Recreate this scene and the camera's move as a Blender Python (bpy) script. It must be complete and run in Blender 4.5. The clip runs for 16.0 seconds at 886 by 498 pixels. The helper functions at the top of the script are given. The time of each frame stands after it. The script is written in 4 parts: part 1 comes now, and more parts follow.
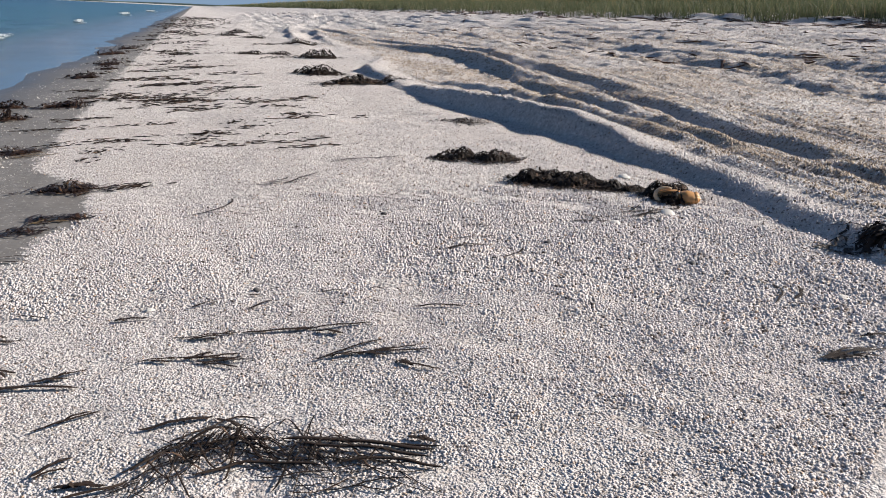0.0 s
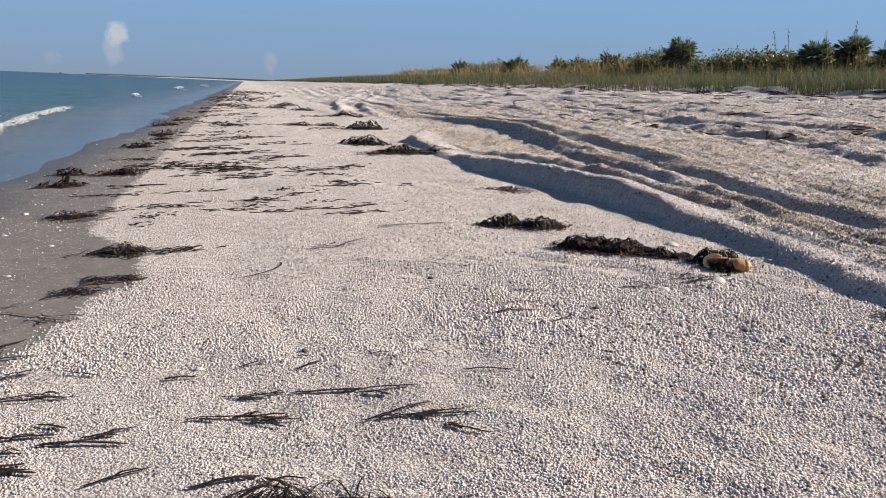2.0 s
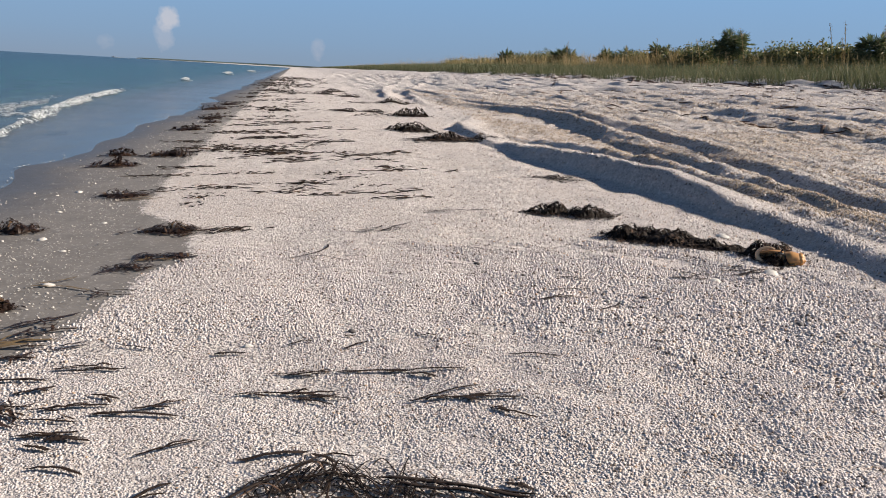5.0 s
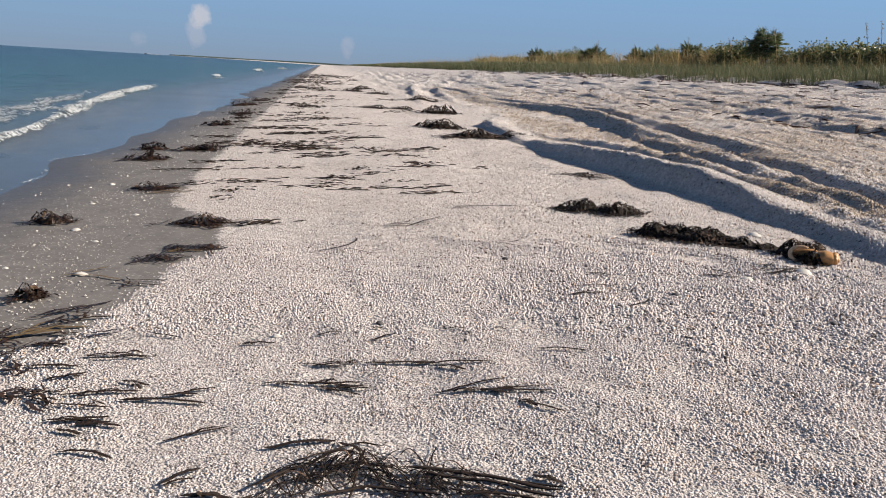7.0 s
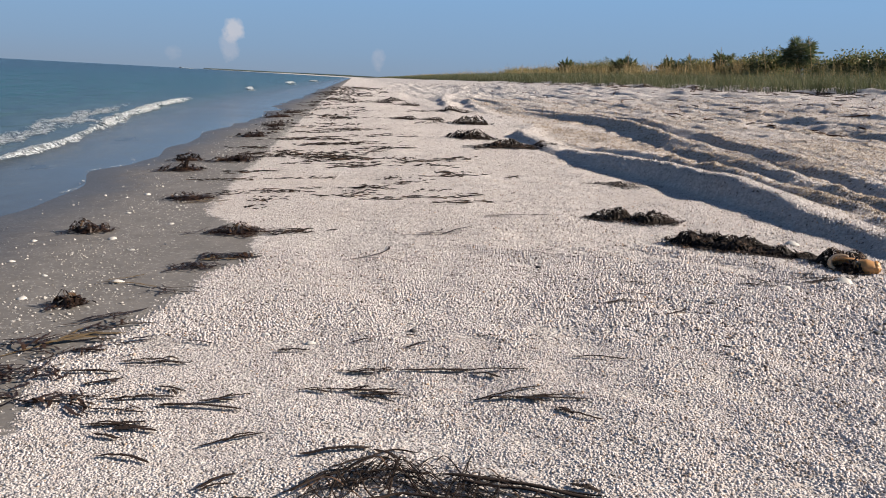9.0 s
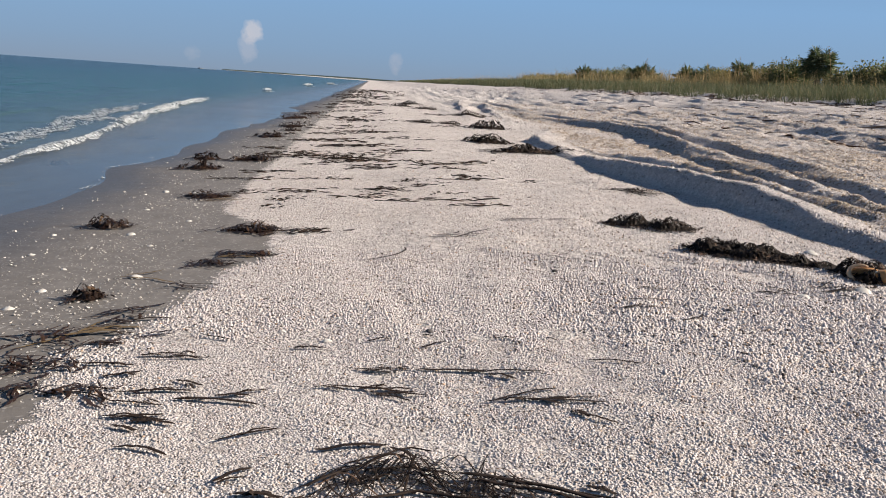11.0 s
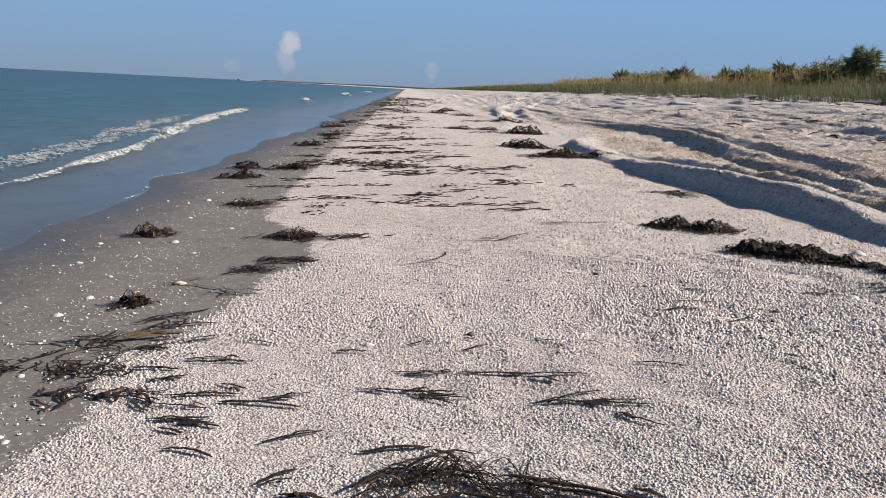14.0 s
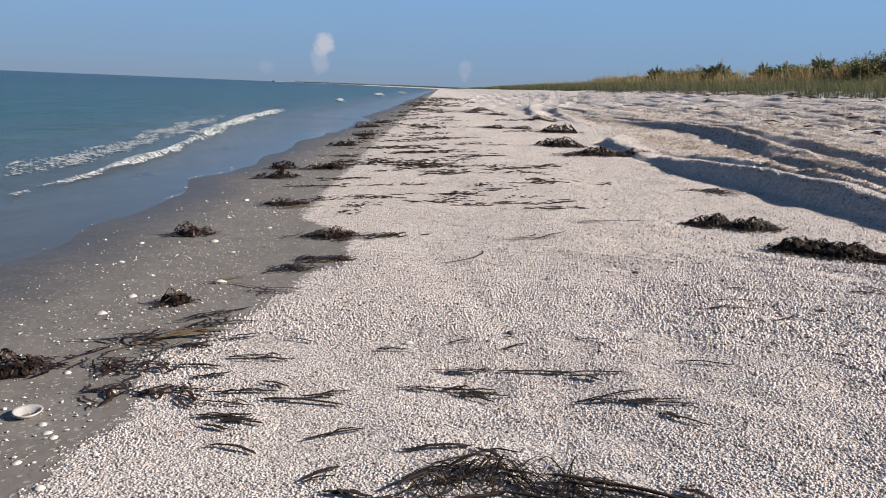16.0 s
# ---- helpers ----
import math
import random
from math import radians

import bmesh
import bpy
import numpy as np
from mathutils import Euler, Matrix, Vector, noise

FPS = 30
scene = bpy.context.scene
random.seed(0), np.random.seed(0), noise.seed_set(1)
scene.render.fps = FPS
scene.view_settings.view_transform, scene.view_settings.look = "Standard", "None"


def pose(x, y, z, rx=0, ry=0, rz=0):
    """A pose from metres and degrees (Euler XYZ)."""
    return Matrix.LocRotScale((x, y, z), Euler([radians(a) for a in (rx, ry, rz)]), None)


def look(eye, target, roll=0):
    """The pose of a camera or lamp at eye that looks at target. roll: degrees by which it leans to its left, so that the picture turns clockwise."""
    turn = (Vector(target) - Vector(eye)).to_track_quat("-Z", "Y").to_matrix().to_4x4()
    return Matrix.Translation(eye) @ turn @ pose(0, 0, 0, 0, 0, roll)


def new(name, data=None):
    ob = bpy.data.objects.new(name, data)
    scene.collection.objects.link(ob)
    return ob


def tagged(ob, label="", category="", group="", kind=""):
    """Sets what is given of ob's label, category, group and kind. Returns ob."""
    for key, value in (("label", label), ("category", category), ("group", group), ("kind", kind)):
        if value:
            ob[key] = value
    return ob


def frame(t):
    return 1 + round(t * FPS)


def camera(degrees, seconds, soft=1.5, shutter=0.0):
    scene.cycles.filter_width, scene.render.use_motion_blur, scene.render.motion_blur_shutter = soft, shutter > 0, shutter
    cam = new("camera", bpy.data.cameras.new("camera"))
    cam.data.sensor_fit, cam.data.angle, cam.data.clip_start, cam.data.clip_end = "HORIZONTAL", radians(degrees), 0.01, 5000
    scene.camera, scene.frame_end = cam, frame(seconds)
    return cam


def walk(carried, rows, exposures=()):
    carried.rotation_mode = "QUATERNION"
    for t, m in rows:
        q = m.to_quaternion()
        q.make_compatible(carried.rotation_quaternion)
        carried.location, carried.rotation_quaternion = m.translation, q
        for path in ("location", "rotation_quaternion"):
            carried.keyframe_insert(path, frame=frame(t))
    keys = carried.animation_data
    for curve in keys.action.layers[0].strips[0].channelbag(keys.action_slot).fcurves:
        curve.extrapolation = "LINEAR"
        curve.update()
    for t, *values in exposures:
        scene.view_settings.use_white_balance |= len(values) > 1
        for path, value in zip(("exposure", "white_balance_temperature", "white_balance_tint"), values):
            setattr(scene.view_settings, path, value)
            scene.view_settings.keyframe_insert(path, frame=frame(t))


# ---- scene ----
# ---------------------------------------------------------------- camera
def aim(eye, turn):
    """Eye in metres; yaw to the left of +y, pitch up and lean, in degrees."""
    yaw, pitch, lean = (radians(a) for a in turn)
    ahead = Vector((-math.sin(yaw) * math.cos(pitch), math.cos(yaw) * math.cos(pitch), math.sin(pitch)))
    return look(eye, Vector(eye) + ahead, math.degrees(lean))


cam = camera(55.67, 16.0, soft=1.0)
PATH = [
    (0, (0.0234, -0.0106, 0.5260), (-16.54, -15.53, 2.38)),
    (0.5, (0.0166, -0.0076, 0.5239), (-15.61, -13.82, 2.41)),
    (1, (0.0119, -0.0091, 0.5205), (-14.90, -12.29, 2.39)),
    (1.5, (0.0107, -0.0090, 0.5152), (-14.19, -11.17, 2.20)),
    (2, (0.0099, -0.0080, 0.5103), (-13.45, -10.85, 2.26)),
    (2.5, (0.0107, -0.0063, 0.5055), (-12.73, -11.13, 2.43)),
    (3, (0.0090, -0.0033, 0.5028), (-12.33, -11.53, 2.64)),
    (3.5, (0.0043, -0.0017, 0.5010), (-12.00, -11.68, 2.64)),
    (4, (0.0002, -0.0000, 0.5000), (-11.63, -11.71, 2.86)),
    (6.5, (-0.0038, 0.0017, 0.4887), (-9.06, -11.76, 3.26)),
    (7, (-0.0054, 0.0034, 0.4854), (-8.74, -11.92, 3.44)),
    (7.5, (-0.0074, 0.0061, 0.4818), (-8.28, -12.01, 3.56)),
    (8, (-0.0083, 0.0043, 0.4817), (-7.57, -11.78, 3.27)),
    (8.5, (-0.0102, 0.0070, 0.4784), (-6.96, -11.50, 3.12)),
    (9, (-0.0112, 0.0095, 0.4762), (-6.59, -11.27, 3.04)),
    (11.5, (-0.0198, 0.0075, 0.4673), (-5.39, -11.01, 4.22)),
    (12, (-0.0188, 0.0088, 0.4658), (-4.91, -11.02, 4.15)),
    (12.5, (-0.0201, 0.0095, 0.4647), (-4.45, -11.06, 3.98)),
    (13, (-0.0221, 0.0083, 0.4630), (-4.01, -11.02, 3.56)),
    (13.5, (-0.0223, 0.0093, 0.4632), (-3.43, -10.81, 3.09)),
    (14, (-0.0228, 0.0089, 0.4615), (-2.95, -10.72, 2.88)),
    (14.5, (-0.0261, 0.0078, 0.4611), (-2.25, -10.78, 2.51)),
    (15, (-0.0309, 0.0105, 0.4597), (-1.48, -10.79, 2.36)),
    (15.5, (-0.0329, 0.0112, 0.4589), (-0.97, -10.84, 2.31)),
    (16, (-0.0342, 0.0132, 0.4571), (-0.64, -10.84, 2.35)),
]
walk(cam, [(t, aim(eye, turn)) for t, eye, turn in PATH], [(0, 1.0, 6000, 8), (1.0, .98, 6220, 9), (2.5, .98, 6400, 10), (9, .98, 6420, 10), (11.5, .97, 6400, 10), (14, .96, 6320, 10), (16, .95, 6280, 10)])

# ---------------------------------------------------------------- sky, sun, exposure
SUN_EL, SUN_AZ = 27.0, 93.0  # degrees; azimuth from +y towards +x
world = bpy.data.worlds.new("sky")
scene.world = world
world.use_nodes = True
wn, wl = world.node_tree.nodes, world.node_tree.links
wn.clear()


sky = wn.new("ShaderNodeTexSky")
sky.sky_type, sky.sun_disc = "NISHITA", False
sky.sun_elevation, sky.sun_rotation = radians(SUN_EL), radians(SUN_AZ)
sky.air_density, sky.dust_density, sky.ozone_density = 1.0, 0.6, 2.0
tint = wn.new("ShaderNodeMix")
tint.data_type, tint.blend_type = "RGBA", "MULTIPLY"
tint.inputs[0].default_value = 1.0
tint.inputs[7].default_value = (0.80, 0.88, 1.08, 1)
wl.new(sky.outputs[0], tint.inputs[6])
geo = wn.new("ShaderNodeTexCoord")
# a blue haze that thickens towards the horizon, the same all round
rise = wn.new("ShaderNodeSeparateXYZ")
wl.new(geo.outputs["Generated"], rise.inputs[0])
haze_ramp = wn.new("ShaderNodeValToRGB")
for e, (p, c) in zip([haze_ramp.color_ramp.elements.new(q) for q in (.03, .1, .3)], ((.03, (2.85, 4.4, 6.5)), (.1, (2.85, 5.0, 8.0)), (.3, (1.65, 2.8, 4.7)))):
    e.color = (*c, 1)
haze_ramp.color_ramp.elements[0].color = (3.0, 4.05, 5.5, 1)
haze_ramp.color_ramp.elements[-1].color = (0.6, 1.1, 2.1, 1)
wl.new(rise.outputs["Z"], haze_ramp.inputs[0])
thick = wn.new("ShaderNodeMapRange")
thick.inputs["From Min"].default_value, thick.inputs["From Max"].default_value = 0.0, 0.5
thick.inputs["To Min"].default_value, thick.inputs["To Max"].default_value = 0.95, 0.7
wl.new(rise.outputs["Z"], thick.inputs["Value"])
hazy = wn.new("ShaderNodeMix")
hazy.data_type = "RGBA"
wl.new(thick.outputs[0], hazy.inputs[0])
wl.new(tint.outputs[2], hazy.inputs[6])
wl.new(haze_ramp.outputs[0], hazy.inputs[7])
sky_now = hazy.outputs[2]


def cloud(az, el, wide, tall, strength, colour):
    """A small far cumulus, ragged by noise, fading towards its foot."""
    global sky_now
    a, e = radians(az), radians(el)
    mid = Vector((math.sin(a) * math.cos(e), math.cos(a) * math.cos(e), math.sin(e)))
    side, up = Vector((math.cos(a), -math.sin(a), 0)), Vector((0, 0, 1))
    rough = wn.new("ShaderNodeTexNoise")
    rough.inputs["Scale"].default_value, rough.inputs["Detail"].default_value = 75, 5
    wl.new(geo.outputs["Generated"], rough.inputs["Vector"])
    off = wn.new("ShaderNodeVectorMath")
    off.operation = "SUBTRACT"
    wl.new(geo.outputs["Generated"], off.inputs[0])
    off.inputs[1].default_value = mid
    sums = []
    for axis, size in ((side, wide), (up, tall)):
        dot = wn.new("ShaderNodeVectorMath")
        dot.operation = "DOT_PRODUCT"
        wl.new(off.outputs[0], dot.inputs[0])
        dot.inputs[1].default_value = axis / radians(size)
        sq = wn.new("ShaderNodeMath")
        sq.operation = "POWER"
        sq.inputs[1].default_value = 2
        ab = wn.new("ShaderNodeMath")
        ab.operation = "ABSOLUTE"
        wl.new(dot.outputs["Value"], ab.inputs[0])
        wl.new(ab.outputs[0], sq.inputs[0])
        sums.append(sq)
    add = wn.new("ShaderNodeMath")
    wl.new(sums[0].outputs[0], add.inputs[0])
    wl.new(sums[1].outputs[0], add.inputs[1])
    lump = wn.new("ShaderNodeMath")
    lump.operation = "MULTIPLY_ADD"
    wl.new(rough.outputs["Fac"], lump.inputs[0])
    lump.inputs[1].default_value = -3.2
    wl.new(add.outputs[0], lump.inputs[2])
    ramp = wn.new("ShaderNodeMapRange")
    ramp.inputs["From Min"].default_value, ramp.inputs["From Max"].default_value = -0.35, -1.35
    ramp.inputs["To Min"].default_value, ramp.inputs["To Max"].default_value = 0.0, strength
    wl.new(lump.outputs[0], ramp.inputs["Value"])
    mix = wn.new("ShaderNodeMix")
    mix.data_type = "RGBA"
    wl.new(ramp.outputs[0], mix.inputs[0])
    wl.new(sky_now, mix.inputs[6])
    mix.inputs[7].default_value = (*colour, 1)
    sky_now = mix.outputs[2]


cloud(-7.75, 2.5, 0.72, 0.72, 0.62, (8.0, 7.6, 7.8))
cloud(-8.0, 1.6, 0.62, 0.95, 0.30, (7.2, 6.9, 7.3))
cloud(1.6, 1.2, 0.5, 0.65, 0.25, (7.2, 6.8, 7.2))
cloud(-11.5, 0.9, 0.5, 0.5, 0.18, (6.8, 6.6, 7.0))
back = wn.new("ShaderNodeBackground")
back.inputs["Strength"].default_value = 0.042
wl.new(sky_now, back.inputs["Color"])
wout = wn.new("ShaderNodeOutputWorld")
wl.new(back.outputs[0], wout.inputs["Surface"])

sun = new("sun", bpy.data.lights.new("sun", "SUN"))
sun.data.energy, sun.data.angle, sun.data.color = 5.0, radians(0.6), (1.0, 0.89, 0.75)
sd = Vector((math.sin(radians(SUN_AZ)) * math.cos(radians(SUN_EL)), math.cos(radians(SUN_AZ)) * math.cos(radians(SUN_EL)), math.sin(radians(SUN_EL))))
sun.matrix_world = look(sd * 30, (0, 0, 0))
scene.view_settings.exposure = 1.0


# ---------------------------------------------------------------- materials
class Mat:
    """A node material with short ways to add nodes."""

    def __init__(self, name, rough=0.6, spec=0.4):
        self.m = bpy.data.materials.new(name)
        self.m.use_nodes = True
        self.n, self.l = self.m.node_tree.nodes, self.m.node_tree.links
        self.b = self.n["Principled BSDF"]
        self.b.inputs["Roughness"].default_value = rough
        self.b.inputs["Specular IOR Level"].default_value = spec
        self.pos = self.add("ShaderNodeNewGeometry").outputs["Position"]

    def add(self, kind, **attrs):
        n = self.n.new(kind)
        for k, v in attrs.items():
            n.inputs[k.replace("_", " ")].default_value = v
        return n

    def link(self, a, b):
        self.l.new(a, b)
        return self

    def noise(self, scale, detail=4, rough=0.6, stretch=None):
        n = self.add("ShaderNodeTexNoise", Scale=scale, Detail=detail, Roughness=rough)
        if stretch:
            mp = self.add("ShaderNodeMapping", Scale=stretch)
            self.link(self.pos, mp.inputs["Vector"])
            self.link(mp.outputs[0], n.inputs["Vector"])
        else:
            self.link(self.pos, n.inputs["Vector"])
        return n.outputs["Fac"]

    def voronoi(self, scale, feature="F1"):
        n = self.add("ShaderNodeTexVoronoi", Scale=scale)
        n.feature = feature
        self.link(self.pos, n.inputs["Vector"])
        return n

    def ramp(self, fac, stops, constant=False):
        n = self.add("ShaderNodeValToRGB")
        r = n.color_ramp
        if constant:
            r.interpolation = "CONSTANT"
        while len(r.elements) < len(stops):
            r.elements.new(0.5)
        for e, (p, c) in zip(r.elements, stops):
            e.position, e.color = p, (*c, 1)
        self.link(fac, n.inputs[0])
        return n.outputs[0]

    def mix(self, fac, a, b, blend="MIX"):
        n = self.add("ShaderNodeMix")
        n.data_type, n.blend_type = "RGBA", blend
        for s, v in ((0, fac), (6, a), (7, b)):
            if isinstance(v, (int, float)):
                n.inputs[s].default_value = v
            elif isinstance(v, tuple):
                n.inputs[s].default_value = (*v, 1)
            else:
                self.link(v, n.inputs[s])
        return n.outputs[2]

    def math(self, op, a, b=0.0, c=0.0):
        n = self.add("ShaderNodeMath")
        n.operation = op
        for i, v in enumerate((a, b, c)):
            if isinstance(v, (int, float)):
                n.inputs[i].default_value = v
            else:
                self.link(v, n.inputs[i])
        return n.outputs[0]

    def bump(self, height, strength, distance, before=None):
        n = self.add("ShaderNodeBump", Strength=strength, Distance=distance)
        self.link(height, n.inputs["Height"])
        if before:
            self.link(before, n.inputs["Normal"])
        return n.outputs[0]

    def attribute(self, name):
        n = self.add("ShaderNodeAttribute")
        n.attribute_name = name
        return n.outputs["Fac"]

    def island(self):
        return self.add("ShaderNodeNewGeometry").outputs["Random Per Island"]

    def done(self, colour=None, normal=None, rough=None):
        for v, key in ((colour, "Base Color"), (normal, "Normal"), (rough, "Roughness")):
            if isinstance(v, tuple):
                self.b.inputs[key].default_value = (*v, 1)
            elif isinstance(v, (int, float)):
                self.b.inputs[key].default_value = v
            elif v is not None:
                self.link(v, self.b.inputs[key])
        return self.m


def beach_material():
    m = Mat("shell sand", 0.85, 0.12)
    cover = m.attribute("shell_cover")
    cells = m.voronoi(130)
    fine = m.voronoi(260)
    big = m.noise(1.4, 4)
    mid = m.noise(9, 4)
    grain = m.ramp(m.voronoi(150).outputs["Color"], [(0.0, (.35, .318, .298)), (.3, (.535, .486, .460)), (.65, (.63, .578, .548)), (1.0, (.735, .685, .652))])
    stain = m.ramp(big, [(.35, (.88, .86, .85)), (.6, (1, 1, 1)), (.75, (1, .975, .95))])
    dry = m.mix(1.0, grain, stain, "MULTIPLY")
    dry = m.mix(1.0, dry, m.ramp(m.noise(32, 3, .7), [(.32, (.74, .72, .71)), (.5, (1.0, 1.0, 1.0)), (.68, (1.12, 1.12, 1.11))]), "MULTIPLY")
    rusty = m.ramp(m.noise(55, 2), [(.58, (0, 0, 0)), (.70, (1, 1, 1))])
    patch = m.ramp(m.noise(1.1, 5), [(.46, (.06, .06, .06)), (.66, (.45, .45, .45))])
    dry = m.mix(m.math("MULTIPLY", rusty, patch), dry, (.58, .34, .2))
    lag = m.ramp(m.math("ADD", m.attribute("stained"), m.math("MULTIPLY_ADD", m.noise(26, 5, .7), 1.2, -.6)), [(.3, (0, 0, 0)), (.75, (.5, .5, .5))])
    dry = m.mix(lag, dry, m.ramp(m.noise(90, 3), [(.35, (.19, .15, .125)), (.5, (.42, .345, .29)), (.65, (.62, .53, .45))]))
    wet = m.ramp(m.noise(14, 6), [(.3, (.140, .126, .114)), (.7, (.192, .174, .158))])
    speck = m.ramp(m.voronoi(190).outputs["Color"], [(.80, (0, 0, 0)), (.86, (1, 1, 1))])
    wet = m.mix(m.math("MULTIPLY", speck, m.math("MULTIPLY", mid, .55)), wet, (.62, .58, .54))
    soaked = m.attribute("soaked")
    wet = m.mix(soaked, wet, m.mix(1.0, wet, (.44, .43, .44), "MULTIPLY"))
    ragged = m.ramp(m.math("ADD", cover, m.math("MULTIPLY_ADD", m.noise(70, 3), 1.1, -0.55)), [(.42, (0, 0, 0)), (.58, (1, 1, 1))])
    colour = m.mix(ragged, wet, dry)
    rough = m.math("SUBTRACT", m.math("MULTIPLY_ADD", ragged, 0.3, 0.6), m.math("MULTIPLY", soaked, 0.25))
    height = m.math("MULTIPLY", ragged, m.math("MULTIPLY_ADD", cells.outputs["Distance"], -1.0, m.math("MULTIPLY", fine.outputs["Distance"], -0.5)))
    n1 = m.bump(height, 1.0, 0.006)
    n2 = m.bump(m.noise(40, 5), 0.3, 0.006, n1)
    n3 = m.bump(m.math("MULTIPLY", ragged, m.noise(22, 6, .75)), 1.0, 0.016, n2)
    return m.done(colour, n3, rough)


def granule_material():
    m = Mat("shell fragments", 0.85, 0.08)
    # real dark shell bits, their share raised to mimic shaded pits between grains
    c = m.ramp(m.island(), [(0, (.10, .08, .07)), (.07, (.22, .18, .155)), (.12, (.42, .374, .35)), (.4, (.528, .477, .460)), (.85, (.585, .538, .522)), (.965, (.50, .435, .39)), (.98, (.46, .31, .2)), (.99, (.48, .455, .43))])
    return m.done(c)


def water_material():
    m = Mat("sea water", 0.06, 0.10)
    deep = m.attribute("depth")
    hue = m.ramp(deep, [(0.0, (.12, .112, .105)), (.06, (.094, .090, .088)), (.13, (.056, .076, .080)), (.30, (.018, .060, .070)), (.65, (.008, .042, .058)), (1.0, (.003, .022, .040))])
    streak = m.noise(1.0, 4, 0.6, (0.35, 0.12, 1))
    hue = m.mix(m.ramp(streak, [(.4, (0, 0, 0)), (.7, (.55, .55, .55))]), hue, (.008, .050, .066))
    calm = m.ramp(deep, [(0.0, (.06, .06, .06)), (.08, (.40, .40, .40)), (.3, (1, 1, 1))])
    ripple = m.bump(m.noise(1.0, 6, 0.65, (5, 2.2, 1)), 0.55, 0.07)
    m.link(calm, ripple.node.inputs["Strength"])
    swell = m.bump(m.noise(1.0, 4, 0.6, (1.2, 0.35, 1)), 0.5, 0.4, ripple)
    m.link(calm, swell.node.inputs["Strength"])
    ripple = swell
    m.done(hue, ripple, 0.22)
    m.b.inputs["IOR"].default_value = 1.33
    film_gloss = m.add("ShaderNodeBsdfGlossy", Roughness=0.08)
    m.link(ripple, film_gloss.inputs["Normal"])
    clear = m.add("ShaderNodeBsdfTransparent", Color=(.93, .96, .97, 1))
    fres = m.add("ShaderNodeFresnel", IOR=1.33)
    film = m.add("ShaderNodeMixShader")
    m.link(fres.outputs[0], film.inputs[0]).link(clear.outputs[0], film.inputs[1]).link(film_gloss.outputs[0], film.inputs[2])
    body = m.add("ShaderNodeMixShader")
    m.link(m.ramp(deep, [(0.0, (0, 0, 0)), (.03, (.4, .4, .4)), (.09, (1, 1, 1))]), body.inputs[0])
    m.link(film.outputs[0], body.inputs[1]).link(m.b.outputs[0], body.inputs[2])
    m.link(body.outputs[0], m.n["Material Output"].inputs["Surface"])
    return m.m


def foam_material():
    m = Mat("foam", 0.7, 0.3)
    m.done(m.ramp(m.noise(30, 5), [(.35, (.26, .28, .29)), (.5, (.46, .48, .49)), (.68, (.70, .72, .73))]), m.bump(m.noise(60, 5), 0.8, 0.02))
    holes = m.add("ShaderNodeBsdfTransparent")
    torn = m.add("ShaderNodeMixShader")
    m.link(m.ramp(m.noise(38, 6, .7), [(.40, (.12, .12, .12)), (.58, (.92, .92, .92))]), torn.inputs[0])
    m.link(holes.outputs[0], torn.inputs[1]).link(m.b.outputs[0], torn.inputs[2])
    m.link(torn.outputs[0], m.n["Material Output"].inputs["Surface"])
    return m.m


def weed_material(name, dark, mid, tan, tan_share, rough=0.45):
    m = Mat(name, rough, 0.2)
    hue = m.ramp(m.island(), [(0, dark), (1 - tan_share - .25, mid), (1 - tan_share, mid), (1.0, tan)])
    hue = m.mix(m.ramp(m.noise(60, 4), [(.35, (0, 0, 0)), (.75, (.7, .7, .7))]), hue, dark)
    return m.done(hue, m.bump(m.noise(220, 3), 0.4, 0.002))


def leaf_material(name, stops, rough=0.6):
    m = Mat(name, rough, 0.25)
    hue = m.ramp(m.island(), stops)
    m.done(hue)
    through_leaf = m.add("ShaderNodeBsdfTranslucent")
    m.link(hue, through_leaf.inputs["Color"])
    both = m.add("ShaderNodeMixShader")
    both.inputs[0].default_value = 0.4
    m.link(m.b.outputs[0], both.inputs[1]).link(through_leaf.outputs[0], both.inputs[2])
    m.link(both.outputs[0], m.n["Material Output"].inputs["Surface"])
    return m.m


def plain_material(name, a, b, scale, rough, bump=0.3, dist=0.003):
    m = Mat(name, rough, 0.4)
    return m.done(m.mix(m.noise(scale, 5), a, b), m.bump(m.noise(scale * 3, 4), bump, dist))


BEACH, GRANULE, WATER, FOAM = beach_material(), granule_material(), water_material(), foam_material()
WEED = weed_material("dry dark seagrass", (.008, .005, .004), (.030, .018, .012), (.19, .115, .075), .14, .7)
WEED_WET = weed_material("wet seagrass", (.010, .006, .004), (.042, .022, .014), (.2, .12, .065), .14, .5)
REED = weed_material("tan reed stalk", (.06, .04, .02), (.16, .105, .045), (.27, .19, .085), .3, .5)
DEBRIS = weed_material("old plant litter", (.05, .03, .022), (.12, .065, .045), (.2, .13, .08), .2, .8)
GRASS = leaf_material("dune grass", [(0, (.054, .070, .034)), (.5, (.086, .100, .050)), (.85, (.125, .128, .066)), (.98, (.22, .18, .105))])
STRAW = leaf_material("straw oats", [(0, (.16, .13, .05)), (.5, (.30, .22, .10)), (1, (.42, .31, .16))])
BUSH = leaf_material("sea grape leaves", [(0, (.05, .072, .028)), (.5, (.105, .122, .05)), (.8, (.20, .19, .075)), (1, (.34, .26, .12))], .4)
PALM = leaf_material("palm fronds", [(0, (.042, .064, .030)), (.6, (.088, .115, .055)), (.9, (.155, .16, .08)), (1, (.32, .26, .14))], .5)
FAR_SAND = plain_material("far sand", (.66, .60, .54), (.52, .47, .42), .05, .9)
